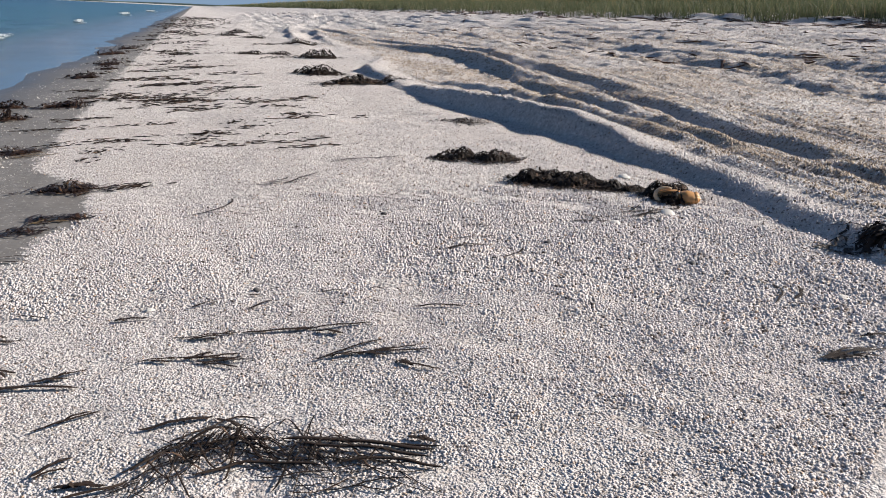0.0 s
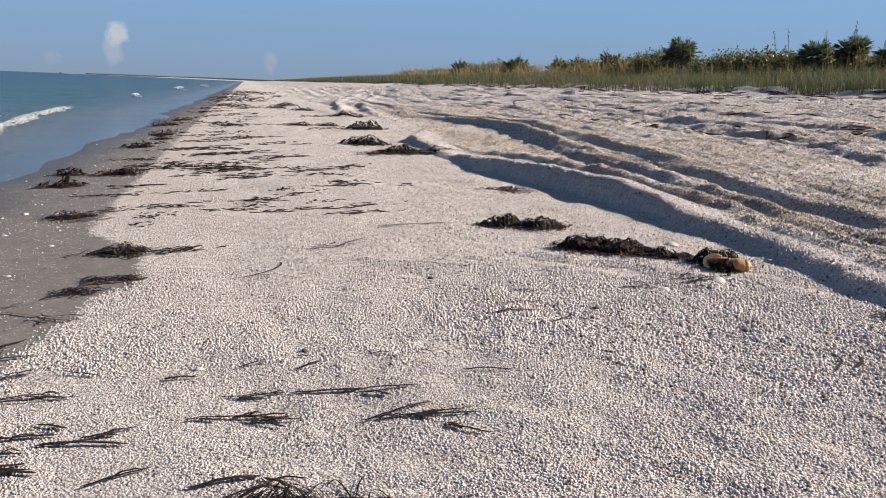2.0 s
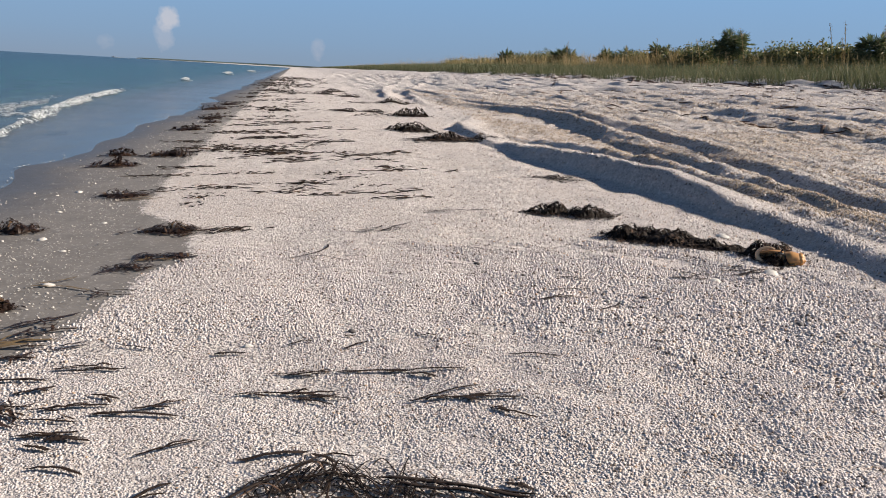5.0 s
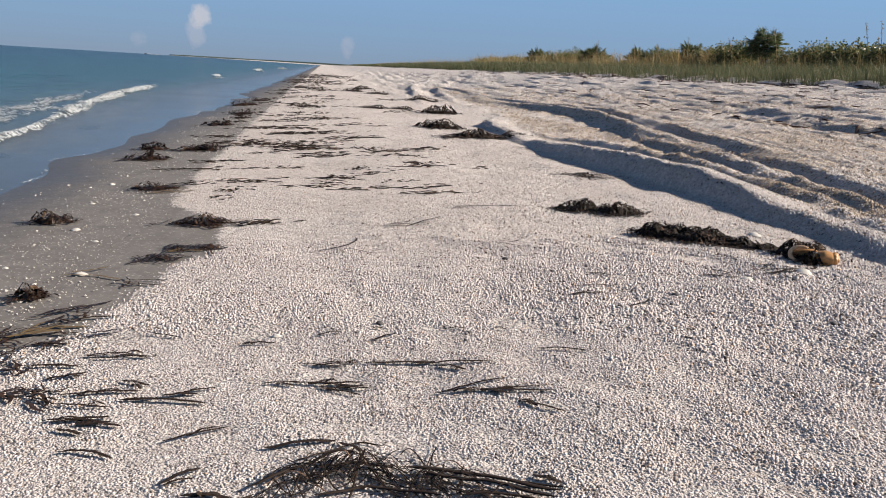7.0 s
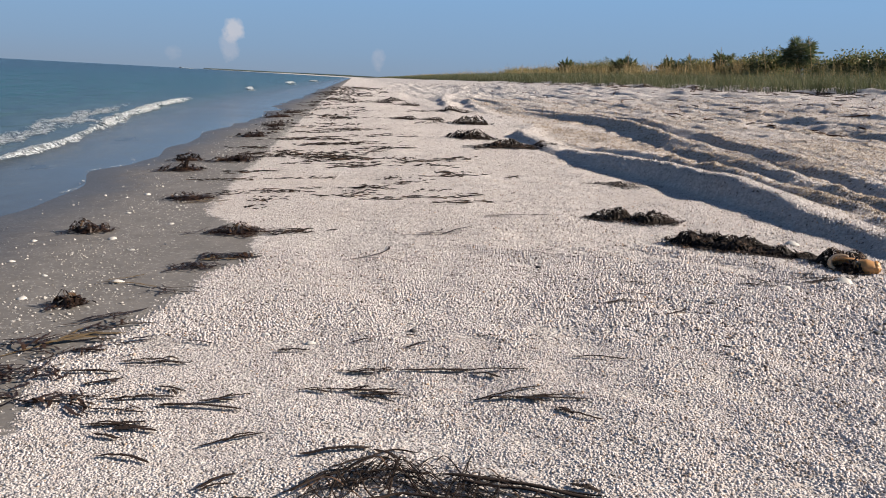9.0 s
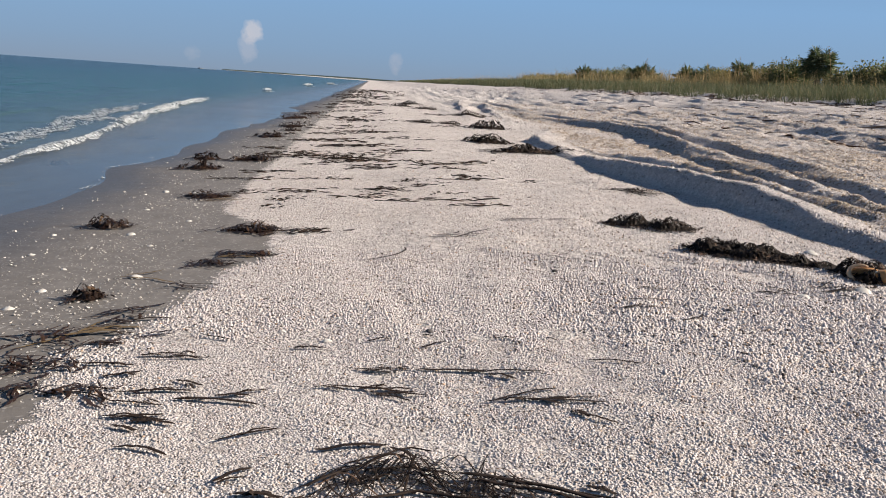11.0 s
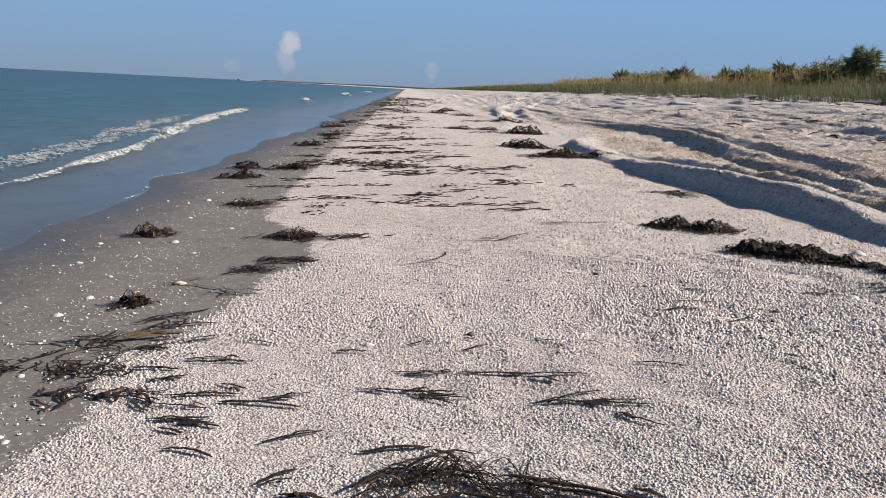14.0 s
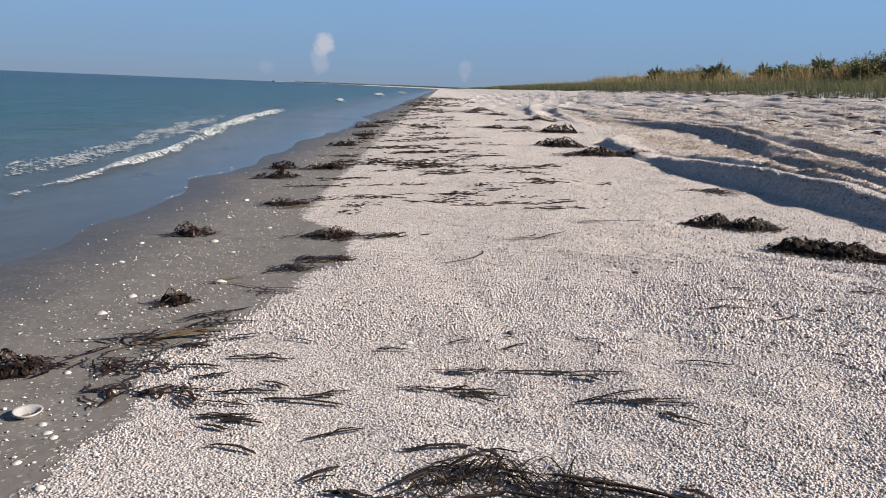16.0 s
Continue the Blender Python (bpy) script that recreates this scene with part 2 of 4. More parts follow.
BARK = plain_material("palm bark", (.16, .12, .09), (.07, .055, .04), 14, .9)
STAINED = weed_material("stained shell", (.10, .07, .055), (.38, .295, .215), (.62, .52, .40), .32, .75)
SHELL_WHITE = plain_material("white shell", (.60, .565, .52), (.42, .385, .345), 60, .5)
SHELL_GREY = plain_material("grey shell", (.45, .43, .42), (.30, .28, .27), 60, .5)
SHELL_DARK = plain_material("dark shell", (.10, .09, .085), (.05, .045, .042), 90, .7)
WHELK_OUT = plain_material("whelk outside", (.52, .27, .09), (.30, .14, .055), 28, .4)
SEED = leaf_material("oat seeds", [(0, (.2, .15, .07)), (1, (.35, .26, .13))])
WHELK_IN = plain_material("whelk inside", (.64, .44, .28), (.52, .31, .16), 12, .35)


# ---------------------------------------------------------------- mesh building
class Buf:
    """Vertices and faces gathered for one mesh."""

    def __init__(self):
        self.v, self.f, self.count = [], [], 0

    def put(self, verts, faces):
        self.v.append(np.asarray(verts, float).reshape(-1, 3))
        self.f.extend([tuple(i + self.count for i in face) for face in faces])
        self.count += len(self.v[-1])

    def strand(self, pts, width, thick):
        """A flat blade along pts, tapered at both ends."""
        pts = np.asarray(pts, float)
        n = len(pts)
        d = np.gradient(pts, axis=0)
        d /= np.linalg.norm(d, axis=1)[:, None] + 1e-9
        side = np.cross(d, (0, 0, 1.0))
        side /= np.linalg.norm(side, axis=1)[:, None] + 1e-9
        up = np.cross(side, d)
        taper = np.minimum(1, np.minimum(np.arange(n) + 0.4, n - 0.6 - np.arange(n)) / 1.6)[:, None]
        s, u = side * taper * width / 2, up * taper * thick / 2
        ring = np.stack([pts - s, pts + u, pts + s, pts - u], 1).reshape(-1, 3)
        faces = []
        for i in range(n - 1):
            for k in range(4):
                a, b = i * 4 + k, i * 4 + (k + 1) % 4
                faces.append((a, b, b + 4, a + 4))
        self.put(ring, faces)

    def mesh(self, name):
        me = bpy.data.meshes.new(name)
        me.from_pydata(np.concatenate(self.v).tolist(), [], self.f)
        me.update()
        return me


def solid(name, verts, faces_np, mat):
    """A mesh of triangles straight from arrays, for very many small pieces."""
    me = bpy.data.meshes.new(name)
    me.vertices.add(len(verts))
    me.vertices.foreach_set("co", verts.astype(np.float32).ravel())
    k = faces_np.shape[1]
    me.loops.add(faces_np.size)
    me.loops.foreach_set("vertex_index", faces_np.astype(np.int32).ravel())
    me.polygons.add(len(faces_np))
    me.polygons.foreach_set("loop_start", np.arange(0, faces_np.size, k, dtype=np.int32))
    me.update(calc_edges=True)
    me.materials.append(mat)
    return me


def part(name, data, material, parent=None, label="", flat=False):
    """Links a Buf, bmesh or mesh as one mesh object, under a parent if given."""
    if isinstance(data, Buf):
        me = data.mesh(name)
    elif isinstance(data, bmesh.types.BMesh):
        me = bpy.data.meshes.new(name)
        data.to_mesh(me)
        data.free()
    else:
        me = data
    if material and not me.materials:
        me.materials.append(material)
    me.polygons.foreach_set("use_smooth", [not flat] * len(me.polygons))
    ob = new(name, me)
    if parent:
        ob.parent = parent
    if label:
        tagged(ob, label)
    return ob


# heights on two grids, for quick lookup: a fine one close by and a coarse one beyond
LOOKUP = []


def gz(x, y):
    if not LOOKUP:
        for x0, x1, y0, y1, step in ((-2.6, 5.0, 0.2, 15.0, 0.04), (-3.0, 24.0, 0.0, 100.0, 0.2)):
            LOOKUP.append((x0, y0, step, ground_height(*np.meshgrid(np.arange(x0, x1, step), np.arange(y0, y1, step)))))
    for x0, y0, step, hz in LOOKUP:
        i, j = (x - x0) / step, (y - y0) / step
        if 0 <= i < hz.shape[1] - 1 and 0 <= j < hz.shape[0] - 1:
            a, b = int(i), int(j)
            u, v = i - a, j - b
            return float(hz[b, a] * (1 - u) * (1 - v) + hz[b, a + 1] * u * (1 - v) + hz[b + 1, a] * (1 - u) * v + hz[b + 1, a + 1] * u * v)
    return float(ground_height(x, y))


def sheet(xs, ys, height):
    X, Y = np.meshgrid(xs, ys)
    Z = height(X, Y)
    nx, ny = len(xs), len(ys)
    idx = np.arange(nx * ny).reshape(ny, nx)
    quads = np.stack([idx[:-1, :-1], idx[:-1, 1:], idx[1:, 1:], idx[1:, :-1]], -1).reshape(-1, 4)
    return np.stack([X, Y, Z], -1).reshape(-1, 3), quads


def float_attribute(me, name, values):
    me.attributes.new(name, "FLOAT", "POINT").data.foreach_set("value", np.asarray(values, np.float32).ravel())


def stretch_out(start, step, grow, end):
    out, v = [], start
    while abs(v - start) < abs(end - start):
        out.append(v)
        v += step
        step *= grow
    return out + [end]


# ---------------------------------------------------------------- the lie of the land
def smooth(a, b, v):
    k = np.clip((v - a) / (b - a), 0.0, 1.0)
    return k * k * (3 - 2 * k)


def waver(x, y, scale, seed):
    """Cheap smooth noise in -1 .. 1 for whole arrays of places."""
    r = np.random.RandomState(seed)
    total = 0.0
    for octave in range(5):
        a, p, q = r.uniform(0, 2 * math.pi, 3)
        w = 2 * math.pi / scale * (1 + 0.55 * octave)
        total = total + np.sin(w * (x * math.cos(a) + y * math.sin(a)) + p + 1.3 * np.sin(0.6 * w * (x * math.sin(a) - y * math.cos(a)) + q)) / (1 + 0.5 * octave)
    return total / 2.4


def ridge(x, y, ys, xs, hs, steep, gentle, wig=0.03, seed=1):
    """A bank whose crest runs along xs(ys), steep to the sea and gentle to the land."""
    u = x - np.interp(y, ys, xs) + wig * waver(x, y, 0.6, seed)
    h = np.interp(y, ys, hs)
    return h * np.where(u < 0, smooth(-steep, 0, u), 1 - smooth(0, gentle, u))


def ground_height(x, y):
    x, y = np.asarray(x, float), np.asarray(y, float)
    d = np.clip(0.3 - x, 0, 4)
    z = -0.030 * d - 0.012 * d * d + 0.011 * smooth(-.7, -1.2, x) * waver(0 * x, y, 2.8, 4) * (1 - smooth(30, 60, y))
    z = z - 0.03 * np.clip(-3.7 - x, 0, 40) - 0.002 * np.clip(-43.7 - x, 0, 600)
    z = z + 0.055 * np.clip(x - 1.6, 0, 12.0) + 0.02 * np.clip(x, 0, 1.6)
    z = z + 0.07 * np.clip(x - 13.6, 0, 7) + 0.10 * smooth(13.1, 14.1, x)
    dry = smooth(-0.5, 0.2, x)
    z = z + dry * 0.010 * waver(x, y, 1.3, 5) + dry * 0.004 * waver(x, y, 0.32, 6)
    # the bank of the seaward wheel track, then the pairs of ruts behind it
    z = z + ridge(x, y, [-2, 1.5, 1.8, 2.1, 2.4, 2.8, 3.1, 3.5, 3.9, 4.8, 5.8, 6.6, 7.4, 8.2, 9.5, 14], [1.54, 1.55, 1.58, 1.64, 1.67, 1.63, 1.64, 1.66, 1.62, 1.46, 1.42, 1.45, 1.46, 1.7, 2.0, 2.2],
                  [.035, .035, .037, .04, .047, .06, .078, .097, .105, .085, .03, .04, .07, .03, 0, 0], 0.08, 0.30, 0.014, 11)
    z = z + ridge(x, y, [-2, 2, 2.35, 2.65, 3.05, 3.95, 4.8, 5.5, 6.8, 7.8, 9, 10, 12, 20, 30], [1.85, 1.95, 2.0, 1.99, 2.01, 2.19, 2.28, 2.36, 2.52, 2.65, 2.8, 2.7, 2.4, 2.25, 2.1],
                  [.030, .030, .030, .030, .034, .044, .055, .065, .088, .10, .09, .07, .03, .015, .0], 0.12, 0.13, 0.014, 12)
    z = z + ridge(x, y, [-2, 2.3, 2.7, 3.15, 3.87, 4.8, 6.2, 7.7, 9.3, 10.2, 12, 16, 24, 34], [2.05, 2.19, 2.29, 2.35, 2.49, 2.64, 2.88, 2.98, 3.3, 3.2, 2.95, 2.8, 2.9, 3.0],
                  [.034, .034, .036, .040, .044, .048, .054, .056, .054, .048, .03, .025, .018, .0], 0.09, 0.3, 0.010, 13)
    z = z + ridge(x, y, [1.5, 2.5, 3.05, 3.65, 4.4, 5.1, 5.75, 6.3, 7.5], [1.72, 1.80, 1.91, 1.99, 2.05, 2.0, 1.85, 1.72, 1.7], [.018, .028, .032, .036, .038, .036, .03, .018, 0], 0.07, 0.12, 0.012, 18)
    z = z + ridge(x, y, [1.5, 2.2, 2.9, 3.6, 4.6, 5.8, 7.5], [1.80, 1.89, 2.0, 2.10, 2.22, 2.30, 2.35], [.016, .022, .024, .024, .022, .014, 0], 0.05, 0.07, 0.012, 19)
    z = z + ridge(x, y, [-2, 5, 6, 8, 10, 15, 25, 40], [3.5, 4.15, 4.5, 4.8, 5.3, 6.5, 8, 9], [.035, .04, .045, .055, .045, .04, .03, 0], 0.2, 0.5, 0.08, 14)
    z = z + ridge(x, y, [-2, 5, 8, 11, 15, 25, 40], [4.1, 5.0, 6.1, 6.6, 7.6, 9.5, 11], [.03, .03, .045, .04, .045, .04, 0], 0.2, 0.4, 0.08, 15)
    land = smooth(4.8, 6.2, x)
    for i, (at, h, w) in enumerate([(6.3, .06, .4), (7.4, .07, .45), (8.6, .09, .55), (9.8, .06, .5), (11.2, .08, .6)]):
        c = at + 0.45 * waver(0 * x, y, 9.0, 40 + i) + 0.05 * (y - 8)
        keep = smooth(-0.15, 0.5, waver(0 * x, y, 5.0 + i, 60 + i))
        u = x - c
        z = z + land * keep * 0.7 * h * np.where(u < 0, smooth(-w * 0.45, 0, u), 1 - smooth(0, w, u))
    u = x - np.interp(y, [-2, 2.4, 2.95, 3.64, 4.36, 5.3, 6.8, 9, 12, 20], [1.98, 2.0, 2.0, 2.12, 2.24, 2.34, 2.52, 2.8, 2.4, 2.25])
    tread = smooth(-.22, -.05, u) * (1 - smooth(.7, 1.1, u)) * (1 - smooth(14, 22, y))
    z = z + tread * 0.011 * np.sin(u * 2 * math.pi / .125 + .7 * waver(x, y * .5, 1.4, 33)) * (.8 + .4 * waver(x, y * .3, .8, 34))
    churned = smooth(1.62, 1.95, x) * (1 - .75 * tread)
    z = z + churned * (0.010 * waver(x, y, 0.42, 25) + 0.005 * waver(x, y * 0.6, 0.13, 26)) + 0.012 * churned * np.maximum(waver(x, y, 0.9, 27), 0)
    z = z + smooth(2.9, 4.5, x) * (1 - smooth(11, 13, x)) * (0.032 * waver(x - .05 * y, y * 0.04, 0.85, 28) + 0.022 * waver(x - .03 * y, y * 0.05, 0.38, 29) + 0.012 * waver(x - .04 * y, y * .12, 0.2, 35) + 0.009 * waver(x, y * .7, 0.28, 30))
    z = z + smooth(3.0, 6, x) * 0.012 * waver(x, y * .3, 2.6, 21) + smooth(11.5, 13.5, x) * 0.08 * waver(x, y, 3.4, 22)
    z = z + ridge(x, y, [11, 12.4, 14, 16, 19, 24, 30, 40], [1.36, 1.42, 1.55, 1.72, 1.98, 2.7, 3.8, 5], [0, .03, .042, .05, .05, .045, .03, 0], 0.10, 0.25, 0.02, 16)
    z = z + ridge(x, y, [11, 13, 16, 19, 24, 30, 40], [1.85, 1.98, 2.2, 2.55, 3.4, 4.6, 6], [0, .03, .045, .045, .04, .03, 0], 0.10, 0.25, 0.02, 17)
    # older wheel tracks that cross the flat farther along
    far = smooth(11, 15, y) * smooth(0.6, 2.0, x)
    z = z + far * (0.05 * np.maximum(waver(x, y * 0.15, 1.6, 31), -0.2) + 0.025 * waver(x, y * 0.15, 0.7, 32))
    return z


def hash_cover(x, y):
    """1 where broken shell lies, 0 on the bare wet sand."""
    edge = np.interp(y, [.9, 1.2, 1.42, 1.58, 1.77, 2.1, 2.2, 2.45, 2.7, 2.9, 3.1, 3.6, 4.5, 8, 20], [-.47, -.455, -.505, -.44, -.38, -.32, -.26, -.25, -.28, -.40, -.50, -.52, -.53, -.56, -.6])
    edge = edge + 0.015 * waver(0 * x, y, .5, 7) + 0.02 * waver(x, y, 0.22, 8)
    return smooth(edge - 0.085, edge + 0.045, x)


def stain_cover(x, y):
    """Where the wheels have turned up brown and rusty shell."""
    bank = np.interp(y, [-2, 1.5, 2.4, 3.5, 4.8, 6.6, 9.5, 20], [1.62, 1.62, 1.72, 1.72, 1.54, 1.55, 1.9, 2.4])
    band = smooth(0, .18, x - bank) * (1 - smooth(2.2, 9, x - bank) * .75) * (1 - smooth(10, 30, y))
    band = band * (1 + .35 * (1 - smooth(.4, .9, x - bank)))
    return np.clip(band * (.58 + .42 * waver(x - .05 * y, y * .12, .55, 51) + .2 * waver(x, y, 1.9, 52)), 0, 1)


SEA = -0.074


# ---------------------------------------------------------------- ground and sea
gx = np.array(sorted(stretch_out(-2.5, -0.05, 1.10, -4200)) + list(np.arange(-2.48, 4.5, 0.031)) + stretch_out(4.55, 0.035, 1.009, 14.5) + stretch_out(14.8, 0.3, 1.05, 60) + stretch_out(70, 12, 1.3, 4200))
gy = np.array(sorted(stretch_out(0.3, -0.05, 1.2, -300)) + list(np.arange(0.33, 7.0, 0.038)) + stretch_out(7.05, 0.035, 1.022, 60) + stretch_out(62, 3, 1.12, 4600))
gv, gq = sheet(gx, gy, ground_height)
gme = solid("ground", gv, gq, BEACH)
float_attribute(gme, "shell_cover", hash_cover(gv[:, 0], gv[:, 1]))
soak = 1 - smooth(SEA - .002, SEA + .032, gv[:, 2] + .004 * waver(gv[:, 0], gv[:, 1], .5, 9))
float_attribute(gme, "soaked", np.where(gv[:, 0] < 0, soak, 0))
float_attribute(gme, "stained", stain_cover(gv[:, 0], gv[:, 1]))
tagged(part("ground", gme, None), "pale broken-shell beach with grey wet sand at the water", "beach", kind="structure")


def wave_front(y):
    """Where the foot of the small wave stands, along the shore."""
    return np.interp(y, [0, 4.7, 5.7, 6.5, 7.6, 9.4, 11.5, 14, 18.5, 26, 46, 90], [-1.8, -1.86, -1.9, -1.98, -2.15, -2.4, -2.62, -2.8, -2.95, -3.07, -3.3, -3.6])


def sea_height(x, y):
    out = np.clip(-1.3 - x, 0, None)
    z = SEA + 0.010 * smooth(1.0, 2.5, out) * waver(x, y * 0.5, 1.6, 70) + 0.03 * smooth(2, 8, out) * waver(x, y * 0.4, 5.0, 71)
    u = x - wave_front(y)
    bore = np.where(u < 0, 1 - .75 * smooth(0, 1.3, -u), 1 - smooth(-.03, .07, u))
    return z + 0.035 * bore * smooth(3.2, 6, y) * (1 - smooth(60, 90, y))


sx = np.array(sorted(stretch_out(-0.9, -0.05, 1.015, -14) + stretch_out(-14.4, -0.8, 1.12, -4200)))
sy = np.array(sorted(stretch_out(1.0, -0.15, 1.25, -300)) + stretch_out(1.1, 0.09, 1.012, 60) + stretch_out(61.5, 3, 1.15, 4600))
sv, sq = sheet(sx, sy, sea_height)
sme = solid("sea", sv, sq, WATER)
float_attribute(sme, "depth", np.clip((sv[:, 2] - ground_height(sv[:, 0], sv[:, 1])) / 1.0, 0, 1))
sea = tagged(part("sea", sme, None), "calm teal sea thinning to a clear film on wet sand", "sea", kind="structure")
sea.visible_shadow = False


def ball():
    bm = bmesh.new()
    bmesh.ops.create_icosphere(bm, subdivisions=1, radius=1)
    v = np.array([tuple(p.co) for p in bm.verts])
    f = [tuple(q.index for q in p.verts) for p in bm.faces]
    bm.free()
    return v, f


BALL_V, BALL_F = ball()


def froth(name, x, y, length, width, high, cut, seed, step):
    """A ragged sheet of froth riding on the water, torn where the noise is low."""
    ys, us = np.arange(-length / 2, length / 2, step * 1.6), np.arange(-width, width, step)
    U, S = np.meshgrid(us, ys)
    X, Y = x + U - .10 * (S / length) + .12 * width * waver(0 * S, S, length * .5, seed), y + S
    lumps = .45 * waver(X, Y * .6, .22, seed + 1) + .35 * waver(X, Y * .7, .08, seed + 2) + .35 * waver(X, Y, .035, seed + 3)
    env = np.clip(1 - (2 * S / length) ** 2, 0, 1) ** .6 * np.clip(1 - (U / width) ** 2, 0, 1)
    full = env * (1 + .7 * lumps) + .25 * lumps
    Z = sea_height(X, Y) + .004 + high * np.clip(full, 0, 1.3) ** .6 * (.85 + .07 * lumps)
    idx = np.arange(X.size).reshape(X.shape)
    quads = np.stack([idx[:-1, :-1], idx[:-1, 1:], idx[1:, 1:], idx[1:, :-1]], -1).reshape(-1, 4)
    keep = (full.ravel()[quads] > cut).all(1)
    return solid(name, np.stack([X, Y, Z], -1).reshape(-1, 3), quads[keep], FOAM)


def foam_crest(x, y, length, width, high, seed):
    """A broken crest and the lace that trails seaward of it."""
    step = .011 if y < 10 else .016 if y < 20 else .05
    root = new("wave_foam")
    tagged(root, "white broken crest of a small wave", "foam", "breaking crests")
    part("crest", froth("crest", x, y, length, width, high, .46, seed, step), None, root)
    lace = part("lace", froth("lace", x + width * .8, y - length * .1, length * .9, width * 1.2, high * .1, .70, seed + 5, step), None, root, "thin torn lace of foam")
    tagged(lace, kind="stuff")
    return root


for i, (fx, fy, fl, fw, fh) in enumerate([(-3.07, 26, 3.0, .16, .06), (-3.3, 46, 7, .3, .10), (-3.2, 70, 12, .4, .1)]):
    foam_crest(fx, fy, fl, fw, fh, 500 + i)


def foam_belt(name, y0, y1, wide, high, cut, seed, step, seaward=0.0):
    """Froth along the front of the small wave that runs up the sand."""
    U, Y = np.meshgrid(np.arange(-1, 1.001, step / wide), np.arange(y0, y1, step * 1.5))
    X = wave_front(Y) - seaward + U * wide * (.75 + .35 * waver(0 * Y, Y, 1.9, seed + 7)) + .025 * waver(0 * Y, Y, 1.3, seed)
    lumps = .4 * waver(X, Y * .4, .30, seed + 1) + .45 * waver(X, Y * .5, .10, seed + 2) + .6 * waver(X, Y * .8, .04, seed + 3)
    fade = smooth(y0, y0 + .8, Y) * (1 - smooth(y1 - 1.5, y1, Y))
    full = (1 - U ** 2) * (.55 + .45 * fade) * (1 + .6 * lumps) + .28 * lumps + .18 * waver(0 * Y, Y, 2.2, seed + 4)
    Z = sea_height(X, Y) + .003 + high * np.clip(full, 0, 1.3) ** .7 * (.85 + .15 * lumps)
    idx = np.arange(X.size).reshape(X.shape)
    quads = np.stack([idx[:-1, :-1], idx[:-1, 1:], idx[1:, 1:], idx[1:, :-1]], -1).reshape(-1, 4)
    keep = (full.ravel()[quads] > cut).all(1)
    return solid(name, np.stack([X, Y, Z], -1).reshape(-1, 3), quads[keep], FOAM)


root = new("wave_foam")
tagged(root, "white foam front of a small wave running up the sand", "foam", "breaking crests")
part("crest", foam_belt("crest", 7.2, 15.5, .15, .018, .5, 520, .011), None, root)
tagged(part("front", foam_belt("front", 3.6, 8.2, .06, .006, .40, 530, .008), None, root, "thin white foam edge"), kind="stuff")
tagged(part("lace", foam_belt("lace", 4.2, 12.0, .34, .003, .66, 540, .011, .36), None, root, "thin torn lace of foam"), kind="stuff")


def swash_line(seed):
    """Thin broken froth where the film of water ends."""
    ys = np.arange(2.2, 14, .02)
    grid = np.arange(-2.2, -.8, .01)
    X, Y = np.meshgrid(grid, ys)
    under = ground_height(X, Y) < SEA
    edge = grid[np.clip(under.sum(1) - 1, 0, len(grid) - 1)]
    us = np.linspace(-.022, .006, 7)
    XX, YY = edge[:, None] + us[None] + .012 * waver(0 * ys, ys, .3, seed)[:, None], np.repeat(ys[:, None], 7, 1)
    full = (1 - ((us + .008) / .015) ** 2)[None] * .5 + .5 * waver(XX, YY, .12, seed + 1) + .6 * waver(0 * XX, YY, 2.3, seed + 2)
    Z = np.maximum(ground_height(XX, YY), SEA) + .003
    idx = np.arange(XX.size).reshape(XX.shape)
    quads = np.stack([idx[:-1, :-1], idx[:-1, 1:], idx[1:, 1:], idx[1:, :-1]], -1).reshape(-1, 4)
    keep = (full.ravel()[quads] > .66).all(1)
    tagged(part("swash_foam", solid("swash_foam", np.stack([XX, YY, Z], -1).reshape(-1, 3), quads[keep], FOAM), None), "thin broken line of froth at the water's edge", "foam", kind="stuff")


swash_line(77)

# ---------------------------------------------------------------- dune plants


def blades(n, place, tall, wide, lean, seed):
    """n tapered grass blades, two triangles each, bent a little."""
    r = np.random.RandomState(seed)
    x, y = place(r, n)
    z = ground_height(x, y) - 0.02
    h = r.uniform(*tall, n) * (1 + .45 * smooth(25, 80, y) - .55 * smooth(110, 320, y)) * (1 + .25 * waver(x, y, 3.5, 83))
    a = r.uniform(0, 2 * math.pi, n)
    w = r.uniform(*wide, n) * (1 + np.clip(y - 40, 0, 300) / 60)
    dx, dy = np.cos(a) * w / 2, np.sin(a) * w / 2
    lx, ly = r.normal(-0.12, lean, n) * h, r.normal(0, lean, n) * h
    v = np.stack([np.stack([x - dx, y - dy, z], -1), np.stack([x + dx, y + dy, z], -1),
                  np.stack([x + dx * .8 + lx * .35, y + dy * .8 + ly * .35, z + h * .6], -1), np.stack([x - dx * .8 + lx * .35, y - dy * .8 + ly * .35, z + h * .6], -1),
                  np.stack([x + lx, y + ly, z + h], -1)], 1)
    base = np.arange(n)[:, None] * 5
    f = np.concatenate([base + [0, 1, 2], base + [0, 2, 3], base + [3, 2, 4]])
    return v.reshape(-1, 3), f


def along_dune(near, far, x0, x1, rag=0.9):
    def place(r, n):
        y = near + (far - near) * r.uniform(0, 1, n) ** 2.5
        x = x0 + rag * waver(0 * y, y, 4.3, 80) + 0.4 * rag * waver(0 * y, y, 1.1, 81) + (x1 - x0) * r.uniform(0, 1, n) ** 1.3
        return x, y
    return place


